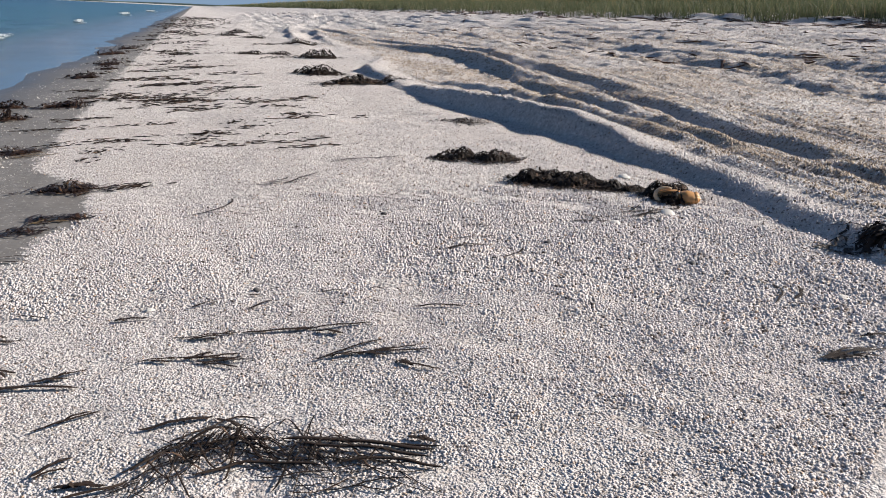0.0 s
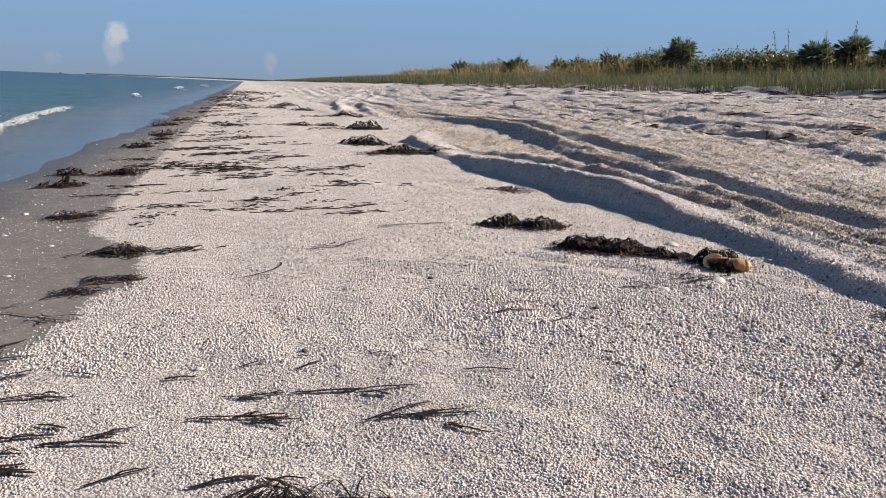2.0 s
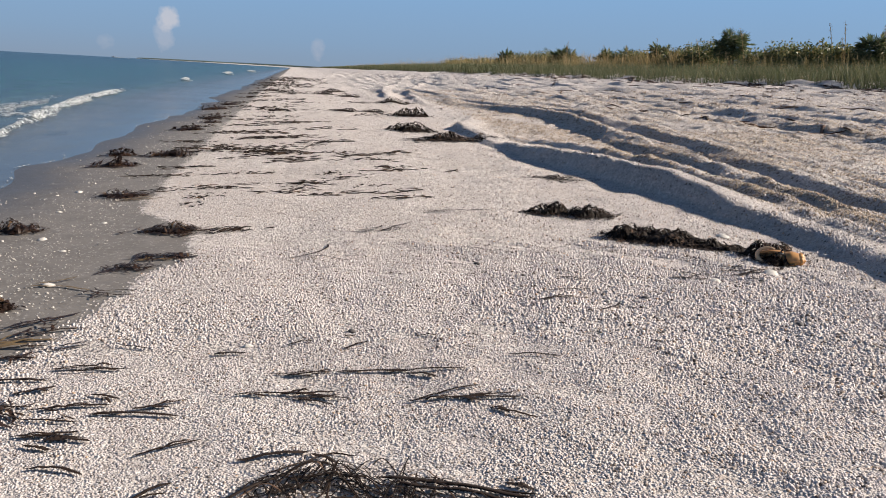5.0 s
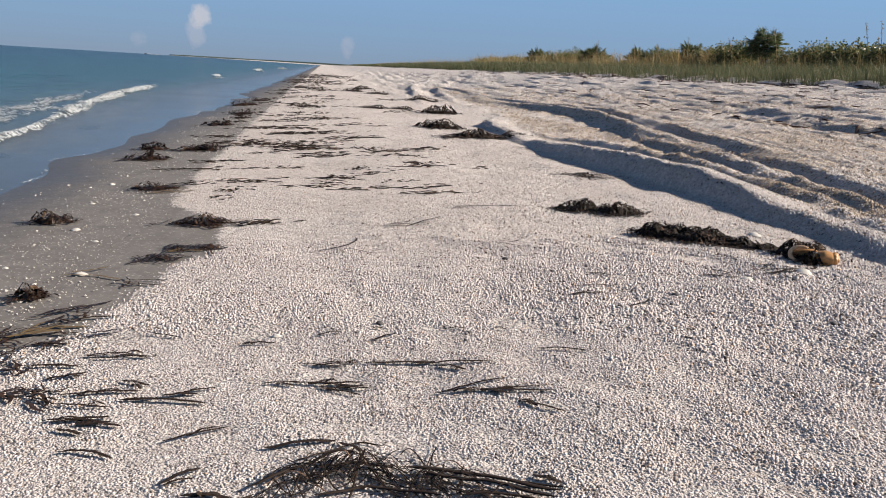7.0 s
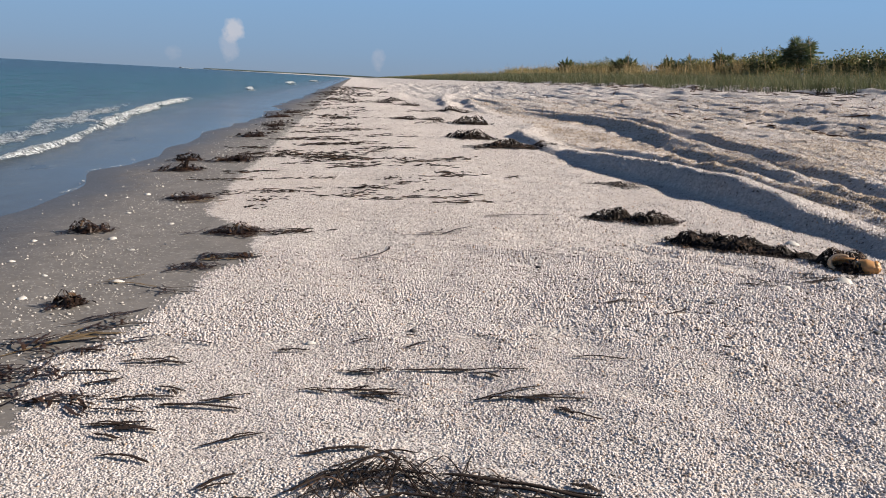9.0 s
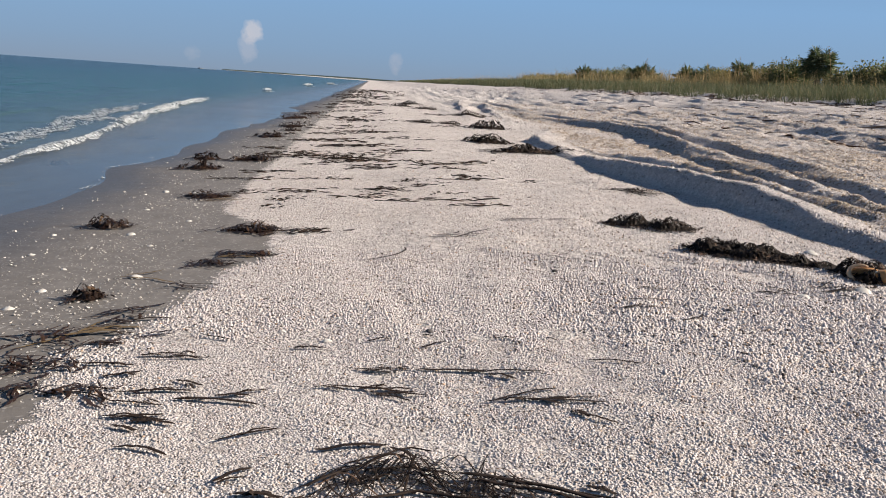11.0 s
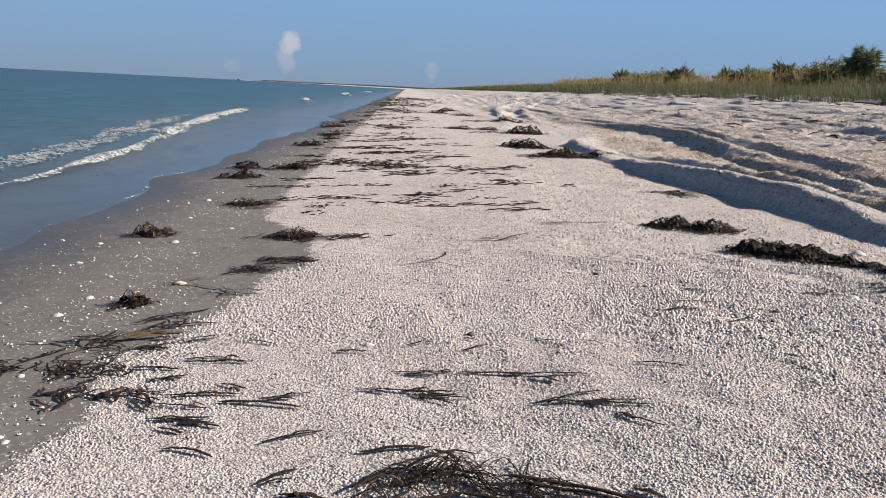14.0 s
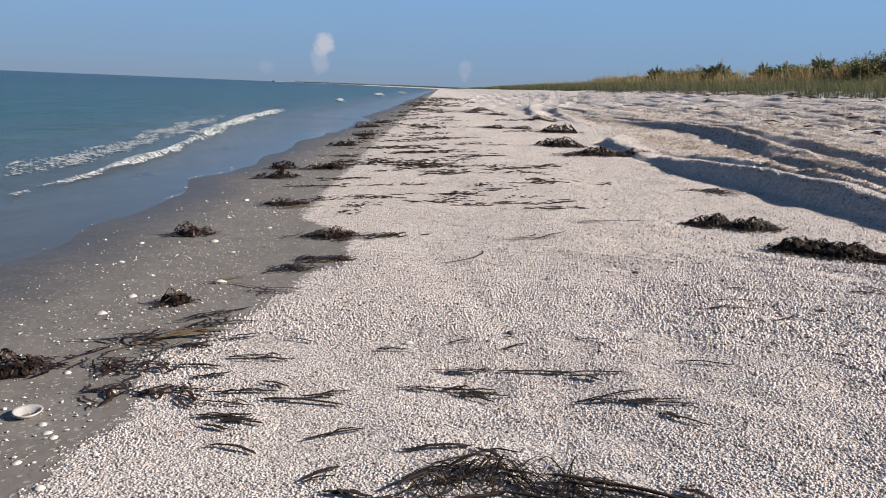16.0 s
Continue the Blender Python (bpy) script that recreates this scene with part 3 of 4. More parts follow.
for nm, n, pl, tall, wide, lean, mat, label in [
    ("dune_grass", 125000, along_dune(10, 420, 13.5, 20.5), (.22, .60), (.007, .016), .42, GRASS, "dense olive dune grass along the beach edge"),
    ("straw_thicket", 4500, along_dune(40, 110, 18.5, 21.5, 1.2), (.55, 1.15), (.012, .03), .2, STRAW, "pale straw thicket in front of the palms"),
    ("dry_oat_grass", 4200, along_dune(14, 300, 16.2, 20.5, 1.4), (.5, 1.05), (.006, .014), .2, STRAW, "straw-coloured dry oat grass on the dune"),
]:
    v, f = blades(n, pl, tall, wide, lean, 90 + n % 7)
    tagged(part(nm, solid(nm, v, f, mat), None, flat=True), label, "grass", kind="stuff")


def leaf_cloud(n, centre, radii, size, seed, lump=0.35):
    """Many small bent leaves filling an uneven crown."""
    r = np.random.RandomState(seed)
    d = r.normal(size=(n, 3))
    d /= np.linalg.norm(d, axis=1)[:, None]
    bulge = 1 + lump * waver(d[:, 0] * 2 + seed, d[:, 1] * 2 + d[:, 2] * 1.7, 1.3, seed)
    p = d * (r.uniform(0.35, 1, n) ** 0.5 * bulge)[:, None] * np.array(radii)
    p[:, 2] = np.abs(p[:, 2]) ** 1.0 * np.where(r.uniform(size=n) < .9, 1, -.2)
    p += np.array(centre)
    a, b = r.normal(size=(n, 3)), r.normal(size=(n, 3))
    a /= np.linalg.norm(a, axis=1)[:, None]
    b = np.cross(a, b)
    b /= np.linalg.norm(b, axis=1)[:, None]
    s = r.uniform(.6, 1.3, n)[:, None] * size
    v = np.stack([p - a * s, p + b * s * .6, p + a * s, p - b * s * .6], 1).reshape(-1, 3)
    return v, np.arange(n * 4).reshape(-1, 4)


def bush(x, y, wide, high, seed):
    z = gz(x, y)
    root = new("sea_grape_bush")
    root.location = (x, y, z)
    tagged(root, "dense green sea grape shrub on the dune", "bush", "shrubs on the dune")
    v, f = leaf_cloud(int(3000 * wide), (0, 0, high * .12), (wide / 2, wide / 2, high * .88), .052, seed)
    part("foliage", solid("foliage", v, f, BUSH), None, root, flat=True)
    b = Buf()
    r = random.Random(seed)
    for i in range(6):
        a = r.uniform(0, 6.3)
        b.strand([(math.cos(a) * wide * .3 * t, math.sin(a) * wide * .3 * t, high * .7 * t - .05) for t in np.linspace(0, 1, 5)], .04, .035)
    part("stem", b, BARK, root)
    return root


def palm(x, y, top, spread, seed):
    """A low fan palm: fibrous stem and a round head of fan leaves."""
    z = gz(x, y)
    r = random.Random(seed)
    root = new("cabbage_palm")
    root.location = (x, y, z)
    tagged(root, "young fan palm with a round dark green crown", "palm tree", "palms on the dune")
    heart = max(0.35, top - z - spread * .42)
    bm = bmesh.new()
    bmesh.ops.create_cone(bm, cap_ends=True, segments=10, radius1=.16, radius2=.12, depth=heart + .1, matrix=Matrix.Translation((0, 0, heart / 2 - .05)))
    part("trunk", bm, BARK, root)
    b = Buf()
    for i in range(190):
        az, el = r.uniform(0, 2 * math.pi), math.asin(r.uniform(-.75, 1))
        d = np.array([math.cos(az) * math.cos(el), math.sin(az) * math.cos(el), math.sin(el)])
        c = np.array([0, 0, heart]) + d * spread * r.uniform(.12, .32)
        side = np.cross(d, (r.uniform(-.3, .3), r.uniform(-.3, .3), 1.0))
        side /= np.linalg.norm(side) + 1e-6
        reach = spread * r.uniform(.13, .21)
        for k in range(13):
            q = (k - 6) / 6 * 1.5
            tip = c + (d * math.cos(q) + side * math.sin(q)) * reach * r.uniform(.85, 1.1) - np.array([0, 0, reach * .3 * r.uniform(.2, 1)])
            mid = (c + tip) / 2 + np.array([0, 0, reach * .05])
            o = np.cross(tip - c, d + np.array([.1, .2, .3]))
            o = o / (np.linalg.norm(o) + 1e-6) * reach * .055
            b.put([c, mid + o, tip, mid - o], [(0, 1, 2), (0, 2, 3)])
    part("crown", b, PALM, root, flat=True)
    return root


for i, (az, top, x, spread) in enumerate([(28.4, 3.35, 20, 2.2), (24.1, 2.95, 20, 2.1), (21.9, 2.9, 20.3, 2.7), (20.7, 2.85, 20.6, 2.7), (18.0, 3.1, 20, 3.6), (14.3, 3.1, 20, 3.6), (36.5, 2.75, 19.5, 1.7), (38.5, 2.8, 19.5, 1.7), (40.7, 2.45, 19, 1.7)]):
    palm(x, x / math.tan(radians(az)), top, spread, 300 + i)

for i, (az, x, wide, high) in enumerate([(30.2, 19.5, 2.2, 1.0), (31.4, 19.4, 2.0, 1.15), (32.6, 19.3, 2.0, 1.1), (33.8, 19.3, 2.0, 1.1), (35.0, 19.2, 1.9, 1.05), (37.4, 19.6, 1.6, .9), (39.6, 19.4, 1.6, .8), (42, 19, 2, .85), (26.9, 20, 2.6, 1.4), (25.5, 20.2, 2.6, 1.3), (23, 20.5, 2.8, 1.15), (22.3, 20.8, 2.8, 1.2), (17.0, 21, 4.2, 1.5), (15.7, 21, 4, 1.5), (13, 21, 5, 1.2), (11.5, 21, 6, 1.2)]):
    bush(x, x / math.tan(radians(az)), wide, high, 400 + i)


def sea_oat(x, y, high, lean, seed):
    z = gz(x, y)
    root = new("sea_oat")
    root.location = (x, y, z)
    tagged(root, "tall dry sea oat stalk with a drooping seed head", "grass stalk", "sea oats on the dune")
    b = Buf()
    path = [(lean * high * t * t, 0.02 * t, high * t * (1 - .08 * t * abs(lean))) for t in np.linspace(0, 1, 8)]
    b.strand(path, .022, .02)
    part("stalk", b, STRAW, root)
    r = random.Random(seed)
    b = Buf()
    for i in range(16):
        t = .78 + .22 * i / 15
        p = np.array((lean * high * t * t, 0.02 * t, high * t * (1 - .08 * t * abs(lean))))
        e = p + np.array((r.uniform(-.07, .09), r.uniform(-.06, .06), r.uniform(-.06, .05)))
        b.strand([p, (p + e) / 2, e], .035, .015)
    tagged(part("seed_head", b, SEED, root), kind="stuff")


ro = random.Random(8)
for i in range(26):
    az = ro.choice([ro.uniform(29, 44), ro.uniform(34, 42), ro.uniform(13, 28)])
    x = ro.uniform(16.5, 18.5)
    sea_oat(x, x / math.tan(radians(az)), ro.uniform(1.2, 1.95), ro.uniform(-.25, .25), 700 + i)

# ---------------------------------------------------------------- seaweed
def wander(r, x, y, heading, length, lift, n=9, bend=0.35, wave=0.0):
    """Points of one strand that lies on the ground, lift giving its height along it."""
    pts, a = [], heading
    for i in range(n):
        t = i / (n - 1)
        pts.append((x, y, gz(x, y) + 0.003 + lift(t, x, y) + wave * r.uniform(0, 1)))
        a += r.gauss(0, bend) / math.sqrt(n) * 2
        x += math.cos(a) * length / (n - 1)
        y += math.sin(a) * length / (n - 1)
    return pts


def mound(cx, cy, rx, ry, high):
    def lift(t, x, y):
        d = max(0.0, 1 - ((x - cx) / rx) ** 2 - ((y - cy) / ry) ** 2)
        return high * d ** .6 * (.72 + .4 * math.sin(x * 4.1 / rx + cx * 40) * math.sin(y * 2.7 / ry + cy * 30))
    return lift


def heap_core(x, y, rx, ry, high, seed, shift):
    """The matted inside of a heap: a lumpy low dome."""
    b, verts, faces, n, rings = Buf(), [], [], 20, 7
    for i in range(rings + 1):
        t = i / rings
        for k in range(n):
            a = 2 * math.pi * k / n
            w = t * (1 + .30 * math.sin(3 * a + seed) + .2 * math.sin(7 * a + 2 * seed))
            px, py = x + rx * w * math.cos(a), y + ry * w * math.sin(a)
            up = high * max(0.0, 1 - t * t) ** .6 * (1 + .45 * math.sin(5 * a + 9 * t + seed) * t + .35 * math.sin(11 * a + 4 * t) * t)
            verts.append((px - shift.x, py - shift.y, gz(px, py) - shift.z + up - (.004 if i == rings else 0)))
    for i in range(rings):
        for k in range(n):
            faces.append((i * n + k, (i + 1) * n + k, (i + 1) * n + (k + 1) % n, i * n + (k + 1) % n))
    b.put(verts, faces)
    return b


def seaweed_heap(x, y, rx, ry, high, strands, length, width, seed, label, material=None, heading=None, loose=5, spread=0.9, name="seaweed_heap", group="seaweed heaps on the beach"):
    """A tangle of blades heaped in a low mound with loose ends round it."""
    r = random.Random(seed)
    material = material or WEED
    root = new(name)
    root.location = (x, y, gz(x, y))
    tagged(root, label, "seaweed", group)
    shift = Vector((x, y, gz(x, y)))
    b, up = Buf(), mound(x, y, rx, ry, high)
    for i in range(strands):
        d, a = math.sqrt(r.random()), r.uniform(0, 2 * math.pi)
        h = r.gauss(heading, spread) if heading is not None else r.uniform(0, 6.3)
        ln = length * r.uniform(.45, 1.15)
        sx_, sy_ = x + rx * d * math.cos(a) - math.cos(h) * ln / 2, y + ry * d * math.sin(a) - math.sin(h) * ln / 2
        lay = r.random() ** .8
        pts = wander(r, sx_, sy_, h, ln, lambda t, px, py: up(t, px, py) * lay, 7, 1.6 if heading is None else .8, high * .12)
        b.strand(np.array(pts) - np.array(shift), width * r.uniform(.6, 1.7), width * .1)
    tagged(part("tangle", b, material, root, flat=True), kind="stuff")
    if high > .03:
        part("core", heap_core(x, y, rx * .72, ry * .7, high * .28, seed, shift), material, root)
    for i in range(loose):
        b, a = Buf(), r.uniform(0, 6.3)
        h = (heading if heading is not None else a) + r.gauss(0, .35) + (math.pi if r.random() < .5 else 0)
        pts = wander(r, x + rx * .7 * math.cos(a), y + ry * .7 * math.sin(a), h, length * r.uniform(.7, 1.3), lambda t, px, py: .002, 9, .5)
        b.strand(np.array(pts) - np.array(shift), width * r.uniform(.5, 1.0), width * .2)
        part("strand", b, material, root)
    return root


def weed_wisp(x, y, length, strands, seed, heading=0.0, width=.0058, across=.008, material=None, splay=.05, label="thin dark seagrass blades lying on shell sand"):
    """A few blades washed into a flat streak."""
    r = random.Random(seed)
    root = new("seagrass_wisp")
    root.location = (x, y, gz(x, y))
    tagged(root, label, "seaweed", "seagrass wisps")
    o = np.array((x, y, gz(x, y)))
    for i in range(strands):
        b = Buf()
        ln = length * r.uniform(.12, .5) if i > 1 else length * (1 - .45 * i)
        h = heading + r.gauss(0, splay)
        off = r.uniform(-.5, .5) * (length - ln)
        pts = wander(r, x + math.cos(h) * (off - ln / 2), y + r.gauss(0, across) + math.sin(h) * (off - ln / 2), h, ln, lambda t, px, py: .002 * (i % 3), 10, .3, .002)
        b.strand(np.array(pts) - o, width * r.uniform(.5, 1.5), width * .12)
        part("blade", b, material or WEED, root, flat=True)
    return root


def drift_tangle(seed):
    """A long tangle of seagrass that sweeps up to a low crest and down again, with sand showing through."""
    r = random.Random(seed)
    x0, y0 = .06, .94
    o = np.array((x0, y0, gz(x0, y0)))
    root = new("seaweed_tangle")
    root.location = o
    tagged(root, "dark brown tangle of drying seagrass blades on shell sand", "seaweed", "seaweed heaps on the beach")

    def spine(x):
        return float(np.interp(x, [-.2, -.08, .0, .06, .11, .18, .28, .36], [.905, .943, .975, .985, .955, .925, .880, .85]))

    def ridge_up(x):
        return .016 * math.exp(-((x - .055) / .065) ** 2) + .006

    def run(start, length, lane, sway, width, flat):
        pts, ph, lay = [], r.uniform(0, 6.3), r.random() ** .7
        for k in range(13):
            x = start + length * k / 12
            v = lane + sway * math.sin(ph + k * .38) * .5 + sway * (k / 12 - .5)
            y = spine(x) + v
            z = gz(x, y) + .003 + ridge_up(x) * lay * math.exp(-(v / .032) ** 2) * (.85 + .3 * math.sin(ph + k)) + .0015 * r.random()
            pts.append((x, y, z))
        b.strand(np.array(pts) - o, width, flat)

    b = Buf()
    for i in range(105):
        run(r.uniform(-.07, .18), r.uniform(.03, .09), r.gauss(-.010, .019), r.gauss(0, .045), r.uniform(.0009, .0030), .0008)
    for i in range(38):
        run(r.uniform(-.16, .20), r.uniform(.03, .11), r.uniform(-.095, -.02), r.gauss(0, .03), r.uniform(.0010, .0032), .0008)
    tagged(part("tangle", b, WEED, root, flat=True), kind="stuff")
    for start, length, lane, sway, width in [(.11, .18, .012, .012, .010), (.13, .15, -.006, -.014, .008), (-.08, .13, .004, .012, .007), (-.17, .10, -.03, .01, .006), (.0, .15, -.055, .01, .007), (.17, .12, -.03, .02, .007), (-.03, .12, .055, .02, .003), (.0, .10, .006, .01, .008), (.2, .10, .02, -.01, .005)]:
        b = Buf()
        run(start, length, lane, sway, width, .0025)
        part("blade", b, WEED, root)


drift_tangle(301)


def seagrass_streak(blades, seed, width=.0066, label="dark brown seagrass blades lying flat on shell sand"):
    """Blades washed into one streak: x, y, length, heading, how many lie together."""
    r = random.Random(seed)
    root = new("seagrass_wisp")
    x0, y0 = blades[0][:2]
    o = np.array((x0, y0, gz(x0, y0)))
    root.location = o
    tagged(root, label, "seaweed", "seagrass wisps")
    for x, y, ln, h, n in blades:
        for i in range(n):
            b = Buf()
            l2 = ln * (1 if i == 0 else r.uniform(.25, .7))
            off = 0 if i == 0 else r.uniform(-.5, .5) * (ln - l2)
            h2 = h + r.gauss(0, .01 if i == 0 else .04)
            arch = r.uniform(.001, .004) if i else .002
            px, py = x + math.cos(h2) * (off - l2 / 2), y + math.sin(h2) * (off - l2 / 2) + (r.gauss(0, .003) if i else 0)
            pts = wander(r, px, py, h2 + r.gauss(0, .02), l2, lambda t, u, v: .0005 + arch * math.sin(t * math.pi) ** 2, 11, .13, .0015)
            b.strand(np.array(pts) - o, width * r.uniform(.55, 1.3), width * .22)
            part("blade", b, WEED, root, flat=True)
    return root


# streaks on the shell sand close by
for i, streak in enumerate([
        [(.020, 1.350, .119, -.16, 4), (.140, 1.345, .122, -.10, 2), (.224, 1.318, .135, -.42, 2)],
        [(-.055, 1.279, .063, .16, 2), (.016, 1.273, .117, -.16, 3), (.045, 1.243, .096, -.42, 2), (.043, 1.254, .063, .10, 3), (.01, 1.278, .05, .3, 2)],
        [(.254, 1.226, .106, .06, 2), (.217, 1.221, .072, .16, 1), (.310, 1.213, .087, .0, 2), (.298, 1.198, .136, -.26, 2)],
        [(.336, 1.141, .075, -.62, 2)], [(-.019, 1.049, .097, .05, 1), (.048, 1.037, .046, -.68, 1)], [(-.104, 1.463, .060, -.22, 2)],
        [(.019, 1.497, .049, .30, 1)], [(.121, 1.469, .063, .60, 1)], [(.256, 1.498, .041, -.21, 1), (.343, 1.502, .026, -.24, 1)], [(.433, 1.384, .099, -.10, 1)], [(.112, 1.525, .022, -.41, 1)],
        [(-.427, 1.388, .088, .06, 2), (-.335, 1.433, .116, .09, 3), (-.323, 1.401, .122, -.30, 2)], [(-.392, 1.334, .063, .25, 2)],
        [(-.405, 1.275, .056, .19, 2), (-.317, 1.261, .108, .11, 3), (-.281, 1.288, .053, -.65, 2), (-.403, 1.243, .060, -.45, 2), (-.339, 1.214, .090, -.12, 2)],
        [(-.225, 1.238, .133, .18, 3), (-.179, 1.256, .061, .30, 2)], [(-.326, 1.162, .106, .01, 4), (-.297, 1.142, .065, -.05, 2)], [(-.330, 1.121, .043, -.40, 2)],
        [(-.289, 1.068, .077, .2, 1)], [(-.160, 1.102, .093, .40, 2)], [(-.159, .975, .057, .52, 2)], [(-.275, 1.531, .063, -.30, 1)], [(-.435, 1.656, .096, .35, 1)],
        [(-.466, 1.559, .071, -.03, 2)], [(-.466, 1.499, .066, -.03, 2)], [(-.124, .924, .060, -.07, 3)], [(.283, .920, .039, -.5, 2)],
        # the first two stand for clumps of shadow, drawn as dark blades
        [(.614, 1.760, .139, .18, 2)], [(.643, 1.837, .140, .25, 1)], [(.698, 1.679, .126, .70, 1)], [(.691, 1.944, .068, -.18, 1)],
        [(.987, 1.948, .060, -.35, 2), (1.027, 1.985, .07, -1.2, 2), (1.032, 1.928, .039, -.4, 2)], [(1.202, 1.965, .138, .02, 2), (1.174, 2.040, .054, -.4, 1), (1.167, 1.913, .034, -.15, 1)],
        [(1.049, 1.034, .147, .0, 3), (1.033, 1.018, .107, -.18, 3)], [(1.138, 1.091, .05, -.17, 2)]]):
    seagrass_streak(streak, 40 + i)
for i, (x, y, ln, n, h) in enumerate([(1.22, 2.0, .2, 2, 0), (.62, 2.95, .32, 3, 0), (0.300, 2.600, .3, 3, .08), (0.101, 2.232, .25, 3, .06), (1.15, 1.28, .16, 3, .2), (.55, 2.35, .12, 2, 0)]):
    weed_wisp(x, y, ln, n, 60 + i, h)

# the heaps below the bank
for i, (x, y, rx, ry, h, n) in enumerate([(.93, 2.92, .08, .06, .055, 130), (1.05, 2.84, .085, .05, .055, 130), (1.08, 2.50, .085, .06, .065, 190), (1.13, 2.45, .08, .05, .05, 130), (1.18, 2.40, .09, .05, .05, 170), (1.24, 2.34, .07, .035, .04, 110), (1.30, 2.28, .06, .03, .025, 80), (1.37, 2.175, .075, .05, .07, 150)]):
    seaweed_heap(x, y, rx, ry, .8 * h, int(1.9 * n), .075, .005, 20 + i, "black dried seaweed heap with curled ends on the sand", loose=4)
# black weed at the whelk, doubling as the shadow inside its mouth
seaweed_heap(1.33, 2.075, .03, .025, .05, 40, .06, .006, 27, "black seaweed that also darkens the shaded mouth of a shell", loose=1)
seaweed_heap(1.56, 1.52, .06, .05, .05, 80, .12, .007, 30, "black dried seaweed heap at the foot of the bank", loose=3)
seaweed_heap(1.31, 3.92, .10, .05, .02, 50, .16, .006, 31, "thin dark seaweed patch at the foot of the bank", heading=0, loose=4, spread=.4)

# heaps farther along the shell sand
for i, (x, y, rx, ry, h, n) in enumerate([(.97, 7.0, .19, .12, .10, 90), (1.30, 9.3, .20, .14, .14, 90), (1.16, 6.2, .26, .09, .07, 110), (1.5, 12.7, .3, .2, .1, 60), (.62, 10.0, .16, .1, .06, 50), (.95, 10.1, .14, .1, .05, 40), (.85, 18.4, .24, .24, .1, 80), (.6, 16.5, .2, .2, .1, 60), (1.0, 15.5, .2, .2, .1, 50)]):
    seaweed_heap(x, y, rx, ry, .8 * h, int(1.8 * n), .8 * rx, .011, 120 + i, "dark mound of dried seaweed on pale shell sand", loose=5)

# wrack on the wet sand
for i, (x, y, rx, ry, h, n) in enumerate([(-0.830, 2.736, .085, .06, .05, 90), (-0.606, 1.831, .04, .03, .036, 110), (-0.888, 4.530, .14, .09, .06, 80), (-0.965, 5.094, .10, .08, .06, 60), (-0.683, 5.027, .17, .1, .06, 90), (-0.36, 2.67, .12, .06, .035, 130), (-0.653, 3.447, .14, .09, .04, 70), (-0.836, 7.076, .15, .12, .07, 60), (-0.789, 8.626, .16, .14, .08, 50), (-0.913, 10.587, .25, .2, .1, 60), (-0.734, 1.376, .06, .05, .04, 90), (-1.765, 6.88, .11, .05, .05, 50), (-1.683, 4.75, .07, .03, .03, 40), (-.725, 7.98, .12, .08, .05, 50), (-.841, 11.8, .2, .15, .08, 50)]):
    seaweed_heap(x, y, .78 * rx, .78 * ry, .9 * h, n, .5 * rx + .018, .005 if y < 4 else .009, 170 + i, "wet dark brown seaweed clump on grey sand", WEED_WET, loose=4, group="seaweed clumps on the wet sand")
for i, (x, y, rx, ry, n, h) in enumerate([(-.58, 1.405, .06, .03, 50, -.2), (-.51, 1.37, .05, .03, 36, -.3), (-.505, 1.268, .06, .018, 36, 0), (-.43, 1.252, .07, .015, 22, .05), (-.51, 1.485, .06, .02, 24, .1), (-.60, 1.545, .06, .04, 30, .6), (-.47, 1.70, .06, .05, 26, .8), (-.33, 2.30, .07, .035, 150, .4), (-.40, 2.18, .06, .03, 90, .6), (-.42, 1.93, .05, .03, 22, .3)]):
    seaweed_heap(x, y, rx, .8 * ry, .012, int(.36 * n), .075, .0045, 190 + i, "flat brown seagrass mat in the wrack line", WEED_WET, heading=h, loose=3, spread=.7, group="seaweed clumps on the wet sand")
for i, (x, y, ln, n, h) in enumerate([(-.545, 1.545, .22, 3, .8), (-.50, 1.62, .12, 1, .85), (-.52, 2.05, .17, 2, .3), (-.36, 2.27, .10, 2, .6), (-.573, 3.346, .22, 2, .15)]):
    weed_wisp(x, y, ln, n, 200 + i, h, .009, .003, REED, .015, "pale tan reed stalks in the wrack line")
# brown stems strung along the edge of the shell sand
for i, (x, y, ln, n, h) in enumerate([(-.69, 1.42, .12, 4, .35), (-.64, 1.47, .13, 5, .6), (-.56, 1.56, .14, 5, .7), (-.50, 1.64, .14, 5, .9), (-.46, 1.74, .12, 3, .9), (-.45, 2.12, .08, 3, .5), (-.41, 2.20, .08, 3, .5), (-.40, 1.55, .12, 3, .2), (-.47, 1.50, .09, 4, -.2)]):
    weed_wisp(x, y, .7 * ln, n - 1, 230 + i, h, .0065, .008, WEED_WET, .12, "brown seaweed stems strung along the shell sand's edge")


